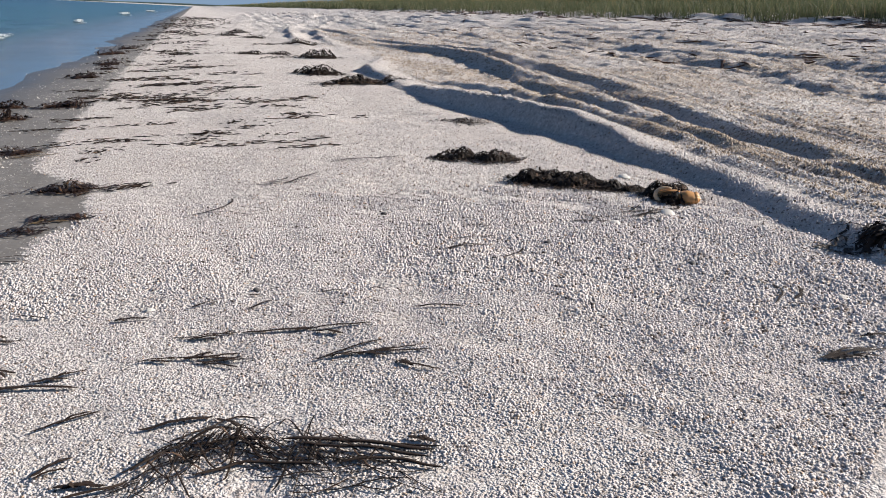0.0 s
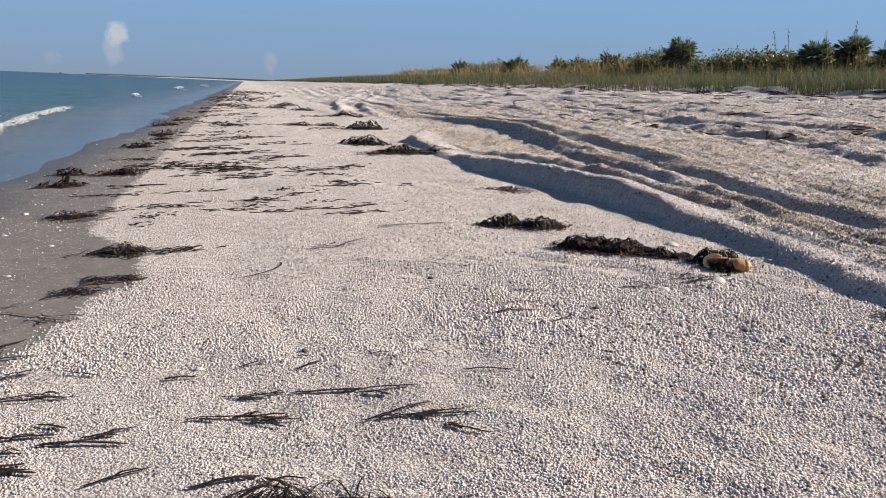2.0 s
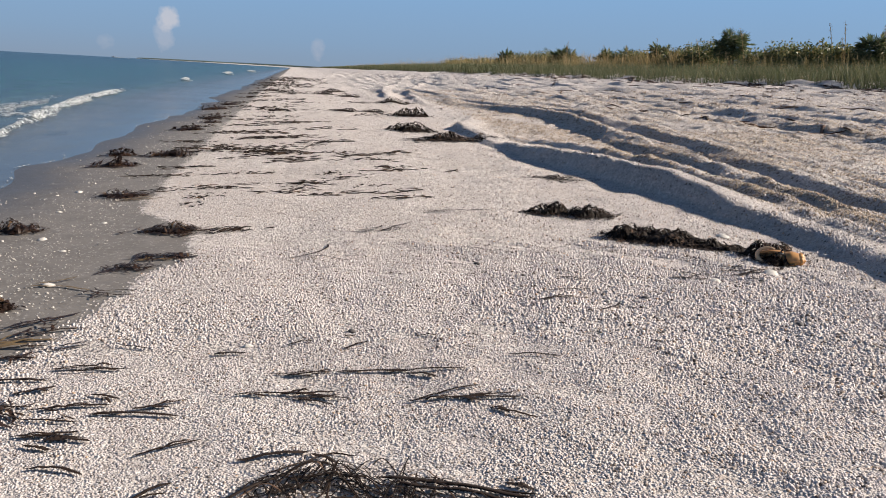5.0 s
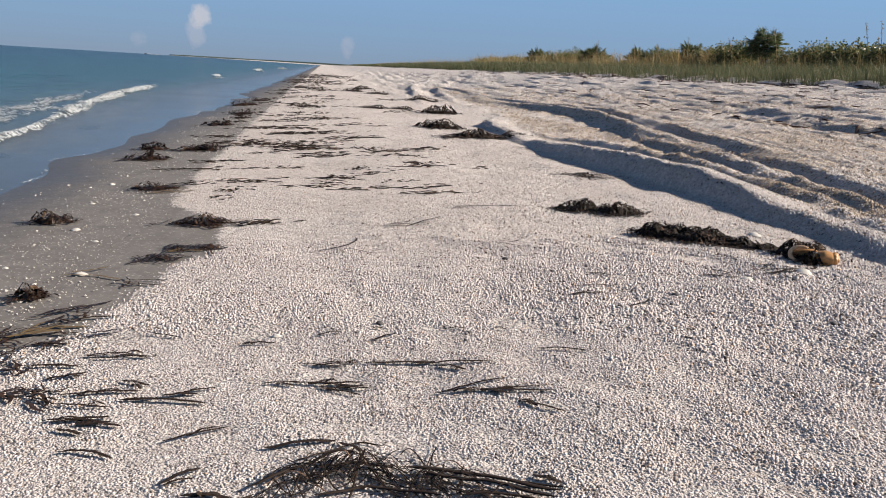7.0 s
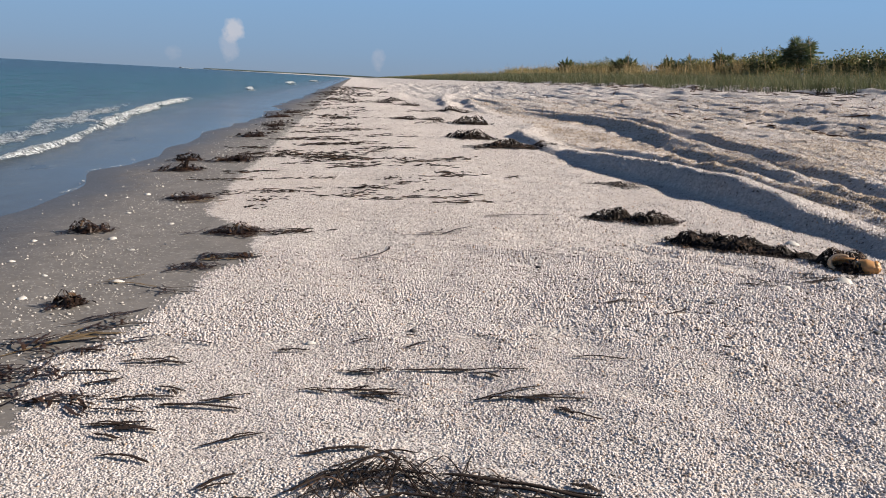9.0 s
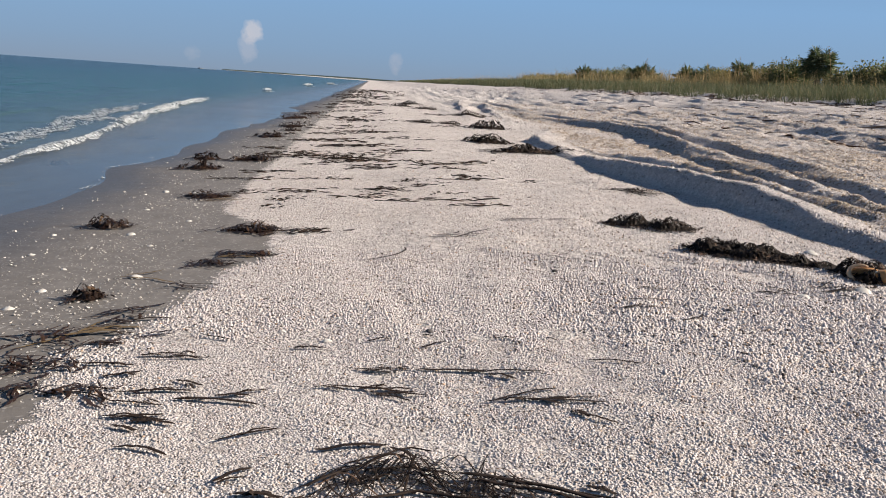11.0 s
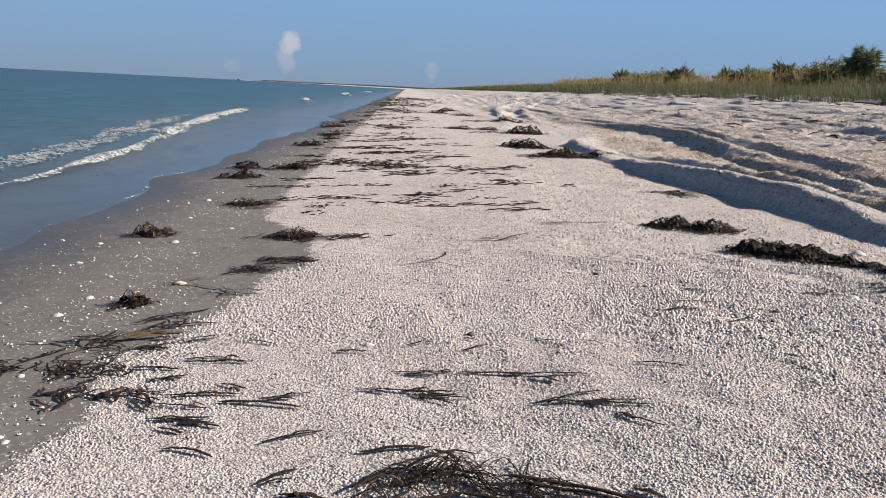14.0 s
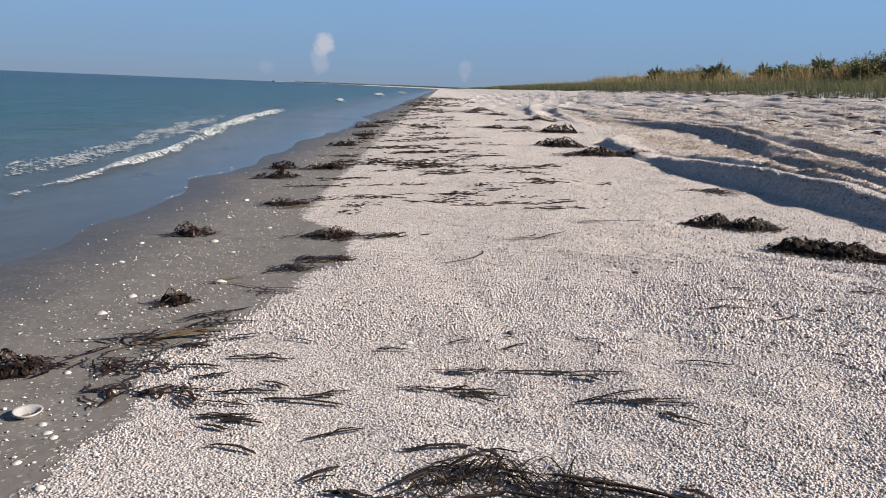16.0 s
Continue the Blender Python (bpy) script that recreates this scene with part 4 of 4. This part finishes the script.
def wrack_streak(x, y, length, deep, strands, seed):
    """A patchy streak of short blades that the last high water left."""
    q = random.Random(seed)
    root = new("seagrass_streak")
    z0 = gz(x, y)
    root.location = (x, y, z0)
    tagged(root, "patchy streak of dark seagrass blades on pale sand", "seaweed", "seagrass streaks")
    b, s, lean = Buf(), max(1.0, y / 4), q.gauss(.2, .12)
    for k in range(strands):
        ln, h = length * q.uniform(.05, .20), lean + q.gauss(0, .42)
        u = q.gauss(0, .26) * length
        px, py = x + u, y + u * lean + q.gauss(0, deep)
        rise = .003 + .008 * q.random() ** 2 * s
        pts = []
        for t in (0, .3, .65, 1):
            a, c = px + math.cos(h) * ln * (t - .5), py + math.sin(h) * ln * (t - .5) + .008 * q.gauss(0, 1)
            pts.append((a - x, c - y, gz(a, c) - z0 + rise))
        b.strand(pts, .0075 * s ** .5 * q.uniform(.5, 1.5), .004 * s ** .5)
    tagged(part("tangle", b, WEED, root), kind="stuff")


for i, (x, y, ln, n, h) in enumerate([(.49, 4.15, .42, 14, .04), (.82, 4.15, .16, 5, .02), (.33, 3.64, .14, 8, .1), (0.251, 4.913, .55, 10, .03), (0.051, 4.659, .5, 12, .02), (-0.083, 5.118, .5, 12, .1), (0.000, 3.726, .45, 7, .02), (0.031, 3.573, .2, 8, 0), (-0.175, 6.164, .45, 14, .3), (-0.314, 7.537, .5, 14, .4), (0.101, 5.633, .6, 8, .1)]):
    wrack_streak(x, y, ln, .03, 2 * n, 150 + i)
q = random.Random(14)
for i in range(150):
    y = 2.6 * math.exp(q.random() ** 1.1 * 2.7)
    x = q.gauss(-.2, .2) if q.random() < .45 else q.uniform(-.75, 1.15)
    if x < -.95 or (x > .55 and q.random() < .7):
        continue
    wrack_streak(x, y, q.uniform(.10, .36) * (1 + y / 14), .016 * (1 + y / 5), q.randint(12, 34), 900 + i)

# ---------------------------------------------------------------- shells
def clam_shell(x, y, size, tilt, turn, material, label, up=True, name="clam_shell"):
    """One cupped valve with growth rings and a thick rim."""
    bm = bmesh.new()
    rings, segs, grid = 7, 18, []
    for i in range(rings + 1):
        t, row = i / rings, []
        for k in range(segs):
            a = 2 * math.pi * k / segs
            px, py = math.cos(a) * t * .5, math.sin(a) * t * .42 * (1.0 - .12 * math.cos(a))
            row.append(bm.verts.new((px + .10 * (1 - t), py, .20 * (1 - t * t) + .006 * math.sin(t * 22))))
        grid.append(row)
    for i in range(rings):
        for k in range(segs):
            bm.faces.new((grid[i][k], grid[i + 1][k], grid[i + 1][(k + 1) % segs], grid[i][(k + 1) % segs]))
    bmesh.ops.remove_doubles(bm, verts=bm.verts, dist=1e-4)
    bmesh.ops.solidify(bm, geom=bm.faces[:], thickness=.035)
    z = gz(x, y)
    ob = part(name, bm, material)
    flip = 0 if up else 180
    ob.matrix_world = pose(x, y, z + (0 if up else .13 * size), tilt + flip, 0, turn) @ Matrix.Scale(size, 4)
    return tagged(ob, label, "shell", "loose shells")


for i, (x, y, s, up) in enumerate([(1.06, 1.915, .040, True), (1.25, 1.975, .055, True), (1.395, 2.50, .055, True), (1.56, 2.19, .045, True), (1.232, 1.279, .032, True), (-.075, 1.51, .022, True), (-.62, 1.177, .05, False), (-.581, 1.14, .016, True), (-.56, 1.11, .015, True), (-.544, 1.094, .014, True), (-.642, 1.364, .016, True), (-.534, 1.27, .022, True)]):
    clam_shell(x, y, s, 4 * (i % 3), 47 * i, SHELL_GREY if i in (3, 6) else SHELL_WHITE, "grey-white clam shell lying open side up on wet sand" if not up else "bleached white clam shell on the sand", up)
for i, (x, y, s) in enumerate([(-.737, 1.748, .034), (-.724, 1.896, .032), (-.753, 2.118, .022), (-.556, 2.03, .045), (-.635, 1.95, .018), (-.62, 2.42, .025), (-.72, 2.6, .04), (-.80, 2.75, .03), (-.9, 2.3, .028), (-.95, 2.6, .03), (-.6, 2.85, .03), (-.86, 1.55, .018), (-.69, 1.55, .018), (-.8, 3.1, .03), (-.85, 3.6, .045), (-.72, 3.55, .04), (-.555, 1.015, .018), (-.493, .945, .022)]):
    clam_shell(x, y, .78 * s, 5, 71 * i, SHELL_WHITE, "small white shell on wet grey sand")
for i, (x, y, s) in enumerate([(-.162, 1.57, .018), (1.371, 1.721, .02), (1.186, 1.649, .016), (1.022, 1.715, .012), (.254, 1.712, .012), (1.30, 1.95, .018), (1.48, 2.0, .02)]):
    clam_shell(x, y, s, 8, 53 * i, SHELL_WHITE, "small bleached shell piece on shell sand")


def pebble(x, y, size, seed):
    """A dark worn lump of shell or rock, half sunk."""
    bm = bmesh.new()
    bmesh.ops.create_icosphere(bm, subdivisions=2, radius=.5)
    for v in bm.verts:
        v.co *= 1 + .28 * noise.noise(v.co * 2.2 + Vector((seed, 0, 0)))
        v.co.z *= .55
    ob = part("pebble", bm, SHELL_DARK)
    ob.matrix_world = pose(x, y, gz(x, y) + size * .12, 0, 0, seed * 40) @ Matrix.Scale(size, 4)
    return tagged(ob, "small dark worn shell lump in pale sand", "pebble", "dark pebbles")


for i, (x, y, s) in enumerate([(.12, 1.565, .016), (.806, 1.755, .02), (1.05, 1.527, .018), (1.249, 1.382, .014), (.496, 2.152, .018), (.571, 1.674, .01), (1.129, 1.333, .01), (1.18, 1.9, .014)]):
    pebble(x, y, s, i)


def shell_litter(n, seed):
    r = np.random.RandomState(seed)
    y = 1.0 * np.exp(r.uniform(0, 1, n) ** .9 * 2.6)
    x = -.5 - np.abs(r.normal(0, .30, n)) + .05 * r.normal(size=n)
    keep = (x < -.45) & (waver(x, y, .9, 12) > r.uniform(-1.2, .8, n))
    return x[keep], y[keep], (.0011 + .0032 * r.uniform(0, 1, keep.sum()) ** 3) * np.clip(y[keep] / 2.5, 1, 3) ** .7


OCTA = np.array([(1, 0, 0), (-1, 0, 0), (0, 1, 0), (0, -1, 0), (0, 0, 1), (0, 0, -1)], float)
OCTF = np.array([(0, 2, 4), (2, 1, 4), (1, 3, 4), (3, 0, 4), (2, 0, 5), (1, 2, 5), (3, 1, 5), (0, 3, 5)])


def bits(x, y, s, seed, flat=.55, sink=.25):
    """Small angular fragments, each turned and squashed its own way."""
    r = np.random.RandomState(seed)
    n = len(x)
    v = OCTA[None] * r.uniform(.55, 1.25, (n, 6, 1)) * (r.uniform(.6, 1.3, (n, 1, 3)) * np.array([1, 1, flat])) * s[:, None, None]
    a, b = r.uniform(0, 2 * math.pi, n), r.normal(0, .5, n)
    ca, sa, cb, sb = np.cos(a)[:, None], np.sin(a)[:, None], np.cos(b)[:, None], np.sin(b)[:, None]
    X, Y, Z = v[..., 0], v[..., 1], v[..., 2]
    Y, Z = cb * Y - sb * Z, sb * Y + cb * Z
    X, Y = ca * X - sa * Y, sa * X + ca * Y
    z0 = ground_height(x, y) + s * flat * (1 - 2 * sink)
    out = np.stack([X + x[:, None], Y + y[:, None], Z + z0[:, None]], -1).reshape(-1, 3)
    return out, (np.arange(n)[:, None, None] * 6 + OCTF[None]).reshape(-1, 3)


def grains(x, y, s, lift, seed, round_top=True):
    """Blunt rounded fragments bedded in the sand, each its own outline and height."""
    r = np.random.RandomState(seed)
    n = len(x)
    k = 4
    a = r.uniform(0, 2 * math.pi, (n, 1)) + np.arange(k) * 2 * math.pi / k + r.uniform(-.45, .45, (n, k))
    d = s[:, None] * r.uniform(.75, 1.3, (n, k))
    z0 = ground_height(x, y)
    top = z0 + lift * s * r.uniform(.45, 1.35, n)
    ca, sa = np.cos(a), np.sin(a)
    low = np.stack([x[:, None] + ca * d, y[:, None] + sa * d, np.broadcast_to((z0 - .5 * s)[:, None], d.shape)], -1)
    tilt = r.normal(0, .11, (n, 2, 1))
    if round_top:
        high = top[:, None] + .82 * d * (ca * tilt[:, 0] + sa * tilt[:, 1]) - .1 * s[:, None]
        mid = np.stack([x[:, None] + ca * d * .82, y[:, None] + sa * d * .82, high], -1)
        v = np.concatenate([low, mid], 1).reshape(-1, 3)
        f = [(i, (i + 1) % 4, 4 + (i + 1) % 4) for i in range(4)] + [(i, 4 + (i + 1) % 4, 4 + i) for i in range(4)] + [(4, 5, 6), (4, 6, 7)]
        return v, (np.arange(n)[:, None, None] * 8 + np.array(f)[None]).reshape(-1, 3)
    tip = np.stack([x + s * tilt[:, 0, 0] * 2, y + s * tilt[:, 1, 0] * 2, top], -1)[:, None]
    v = np.concatenate([low, tip], 1).reshape(-1, 3)
    f = np.array([(i, (i + 1) % 4, 4) for i in range(4)])
    return v, (np.arange(n)[:, None, None] * 5 + f[None]).reshape(-1, 3)


lx, ly, ls = shell_litter(10000, 4)
v, f = bits(lx, ly, ls, 5, .5, .1)
tagged(part("shell_litter", solid("shell_litter", v, f, SHELL_WHITE), None, flat=True), "white shell bits strewn over the wet sand", "shells", kind="stuff")


def fan(gap, near, far, a0, a1, bare, seed):
    """Places on an uneven grid within a sector of the shell sand."""
    r = np.random.RandomState(seed)
    x, y = np.meshgrid(np.arange(-.62, far * .75, gap), np.arange(.3, far, gap * .9))
    x[::2] += gap / 2
    x, y = (x + r.uniform(-.42, .42, x.shape) * gap).ravel(), (y + r.uniform(-.42, .42, y.shape) * gap).ravel()
    d, a = np.hypot(x, y), np.degrees(np.arctan2(x, y))
    d = d * (1 + .12 * waver(x, y, .35, 87))
    hole = r.uniform(0, 1, x.size) + .25 * waver(x, y, 6 * gap, 86) < bare
    keep = (d > near) & (d < far) & (a > a0) & (a < a1) & ~hole
    x, y = x[keep], y[keep]
    keep = hash_cover(x, y) > r.uniform(.15, .9, len(x))
    return x[keep], y[keep], r


for gap, near, far, lo, hi, lift, bare in [(.0044, .60, 1.50, .0015, .0030, .56, .12), (.0058, 1.50, 2.45, .0021, .0040, .70, .17), (.0088, 2.45, 4.2, .0036, .0062, .58, .2), (.020, 4.2, 9.0, .0070, .0130, .36, .15), (.05, 9.0, 20.0, .012, .024, .30, .1)]:
    x, y, r = fan(gap, near, far, -31, 48, bare, int(near * 100))
    band = .95 + .34 * waver(.5 * x + .25 * y, 1.1 * y - .35 * x, .55, 88) + .45 * smooth(.1, .9, x) + .15 * waver(x, y, .16, 89)
    band = 1 + (band - 1) * (1 - smooth(2.5, 4.5, y))
    s = (lo + (hi - lo) * r.uniform(0, 1, len(x)) ** 1.4) * (.9 + .2 * smooth(.0, .9, x))
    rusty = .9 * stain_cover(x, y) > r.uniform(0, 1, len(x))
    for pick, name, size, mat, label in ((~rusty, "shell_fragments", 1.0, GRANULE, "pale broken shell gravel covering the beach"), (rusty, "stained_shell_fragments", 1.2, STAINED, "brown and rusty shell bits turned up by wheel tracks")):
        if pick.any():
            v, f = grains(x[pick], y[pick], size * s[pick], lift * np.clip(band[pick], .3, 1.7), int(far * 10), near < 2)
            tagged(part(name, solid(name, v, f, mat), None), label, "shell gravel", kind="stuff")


def tube(path, radii, sides=10):
    """A round tapering rod along path."""
    b, path = Buf(), np.asarray(path, float)
    n = len(path)
    d = np.gradient(path, axis=0)
    d /= np.linalg.norm(d, axis=1)[:, None]
    side = np.cross(d, (.12, 1.0, .21))
    side /= np.linalg.norm(side, axis=1)[:, None]
    up = np.cross(side, d)
    a = np.arange(sides) * 2 * math.pi / sides
    ring = path[:, None] + np.asarray(radii)[:, None, None] * (np.cos(a)[None, :, None] * side[:, None] + np.sin(a)[None, :, None] * up[:, None])
    faces = [(i * sides + k, i * sides + (k + 1) % sides, (i + 1) * sides + (k + 1) % sides, (i + 1) * sides + k) for i in range(n - 1) for k in range(sides)]
    b.put(ring.reshape(-1, 3), faces + [tuple(range(sides))[::-1], tuple((n - 1) * sides + k for k in range(sides))])
    return b


def shell_wall(mid, radii, u0, u1, v0, v1, thick, folds, bend=0.0):
    """A curved wall cut from a ribbed egg, u round the long axis and v along it."""
    bm, grid = bmesh.new(), []
    for i in range(17):
        v = radians(v0 + (v1 - v0) * i / 16)
        row = []
        for k in range(21):
            u = radians(u0 + (u1 - u0) * k / 20)
            w = 1 + .025 * math.sin(folds * v) + .02 * math.sin(5 * u + 3 * v)
            p = Vector((-math.cos(v) * radii[0], math.cos(u) * math.sin(v) * radii[1], math.sin(u) * math.sin(v) * radii[2])) * w
            row.append(bm.verts.new((mid[0] + p.x, mid[1] + p.y + bend * p.x, mid[2] + p.z)))
        grid.append(row)
    for i in range(16):
        for k in range(20):
            bm.faces.new((grid[i][k], grid[i + 1][k], grid[i + 1][k + 1], grid[i][k + 1]))
    bmesh.ops.recalc_face_normals(bm, faces=bm.faces[:])
    bmesh.ops.solidify(bm, geom=bm.faces[:], thickness=thick)
    return bm


def whelk(x, y, size, turn):
    """A broken whelk on its side: a cream lip round the torn mouth, an orange body and a pale pillar inside."""
    root = new("whelk_shell")
    tagged(root, "broken orange whelk shell with a torn cream mouth", "shell")
    part("body_whorl", shell_wall((.24, .06, .15), (.27, .24, .18), -100, 235, 30, 172, .02, 9), WHELK_OUT, root)
    part("back_wall", shell_wall((-.12, .10, .13), (.40, .26, .19), -60, 120, 12, 150, .018, 11), WHELK_OUT, root, "dull orange outer wall")
    part("lining", shell_wall((-.12, .095, .13), (.375, .235, .17), -70, 118, 14, 150, .012, 3), WHELK_IN, root, "cream smooth inside wall")
    path, radii = [], []
    for i in range(25):
        t = i / 24
        a = radians(62 + 232 * min(t / .72, 1))
        run_on = max(0.0, t - .72) / .28
        px, pz = -.24 + .245 * math.cos(a) + .34 * run_on, .185 + .165 * math.sin(a) - .01 * run_on
        path.append((px, -.10 + .62 * (pz - .03), pz))
        radii.append(.016 + .034 * math.sin(math.pi * min(1, .08 + .9 * t)) ** 1.2 + .012 * run_on)
    part("lip", tube(path, radii), WHELK_IN, root, "cream polished lip")
    part("columella", tube([(.0 + .05 * k, -.04 + .02 * math.sin(k), .27 - .018 * k) for k in range(6)], [.012, .035, .045, .042, .036, .02]), SHELL_WHITE, root, "white twisted inner pillar")
    b = Buf()
    for i in range(26):
        t = i / 25
        a = t * 4.5 * math.pi
        b.put(BALL_V * .10 * (1 - t * .7) + [.42 + .12 * t, .06 + math.cos(a) * .12 * (1 - t), .15 + math.sin(a) * .10 * (1 - t)], BALL_F)
    part("spire", b, WHELK_OUT, root)
    root.matrix_world = pose(x, y, gz(x, y) - .002, 0, 0, turn) @ Matrix.Scale(size, 4)
    return root


whelk(1.345, 2.09, .122, -33)

# ---------------------------------------------------------------- far shore
def far_shore():
    b = Buf()
    line = [(36, 300, 12), (6, 480, 14), (-50, 850, 22), (-140, 1400, 30), (-300, 2100, 40), (-440, 2700, 40)]
    r = random.Random(2)
    pts = []
    for (x0, y0, w0), (x1, y1, w1) in zip(line, line[1:]):
        for k in range(24):
            t = k / 24
            pts.append((x0 + (x1 - x0) * t, y0 + (y1 - y0) * t, w0 + (w1 - w0) * t))
    ring = []
    for x, y, w in pts:
        sand = .16 + .0005 * y * (1 - smooth(700, 1300, y))
        h = sand + .25 + y * .0009 * r.uniform(.4, 1.3)
        ring.append([(x - w, y, -.4), (x - w * .55, y, sand), (x - w * .4, y, h), (x + w, y, h * r.uniform(.8, 1.2)), (x + 2 * w, y, -.4)])
    return pts, ring


pts, ring = far_shore()
b = Buf()
b.put([row[k] for row in ring for k in (0, 1)], [(2 * i, 2 * i + 1, 2 * i + 3, 2 * i + 2) for i in range(len(ring) - 1)])
root = new("far_shore")
tagged(root, "low far spit with a pale beach and dark scrub", "shore", kind="structure")
part("far_beach", b, FAR_SAND, root, flat=True)
b = Buf()
b.put([row[k] for row in ring for k in (1, 2, 3, 4)], [(4 * i + k, 4 * i + k + 1, 4 * i + k + 5, 4 * i + k + 4) for i in range(len(ring) - 1) for k in range(3)])
part("scrub", b, BUSH, root, flat=True)


def far_boat(x, y):
    """A small motor boat on the horizon, running to sea with its spray behind."""
    root = new("motor_boat")
    root.location, root.scale = (x, y, SEA), (.65, .65, .65)
    tagged(root, "small dark motor boat on the horizon trailing spray", "boat")
    ribs = [(-3.2, .05, 1.5), (-2.4, .7, 1.4), (-.5, 1.1, 1.15), (1.6, 1.15, 1.05), (3.0, 1.05, 1.05)]
    b = Buf()
    b.put([p for u, w, h in ribs for p in ((u, -w, h), (u, -w * .6, -.2), (u, w * .6, -.2), (u, w, h))],
          [(4 * i + k, 4 * i + (k + 1) % 4, 4 * i + 4 + (k + 1) % 4, 4 * i + 4 + k) for i in range(4) for k in range(4)] + [(16, 17, 18, 19), (3, 2, 1, 0)])
    part("hull", b, SHELL_DARK, root, flat=True)
    b = Buf()
    b.put([(u, w, h) for h, k in ((1.0, 1), (2.5, .75)) for u, w in ((-1 * k, -.6 * k), (1 * k, -.6 * k), (1 * k, .6 * k), (-1 * k, .6 * k))], [(0, 1, 5, 4), (1, 2, 6, 5), (2, 3, 7, 6), (3, 0, 4, 7), (4, 5, 6, 7)])
    part("cabin", b, SHELL_DARK, root, flat=True)
    r = np.random.RandomState(8)
    n = 260
    u = 3 + 32 * r.uniform(0, 1, n) ** 1.5
    c = np.stack([u, r.normal(0, 1, n) * (.5 + .05 * u), np.abs(r.normal(0, 1, n)) * .7 * np.exp(-u / 16)], -1)
    v = (OCTA[None] * r.uniform(.15, .55, (n, 1, 1)) + c[:, None]).reshape(-1, 3)
    spray = part("spray", solid("spray", v, (np.arange(n)[:, None, None] * 6 + OCTF[None]).reshape(-1, 3), FOAM), None, root, "white spray of the wake")
    tagged(spray, kind="stuff")


far_boat(-234, 1200)


# ---------------------------------------------------------------- debris below the dune
def dune_debris(n, seed):
    q = random.Random(seed)
    b = Buf()
    for i in range(n):
        y = 6 + 60 * q.random() ** 1.8
        near = i % 3
        x = 13.4 - abs(q.gauss(0, 1.0)) + .9 * float(waver(0, y, 4.3, 80)) if near else q.uniform(4.2, 12.8)
        if float(waver(x, y * .3, 1.6, 85)) < (-.1 if near else .25):
            continue
        ln, h = q.uniform(.12, .45), q.gauss(1.5, .35)
        p = [(x + math.cos(h) * ln * t, y + math.sin(h) * ln * t) for t in (-.5, 0, .5)]
        b.strand([(u, v, gz(u, v) + .008) for u, v in p], q.uniform(.04, .15) * (1 if near else .45), .02)
    tagged(part("dune_debris", b, DEBRIS), "reddish brown plant litter below the dune grass", "plant litter", kind="stuff")


dune_debris(9000, 6)
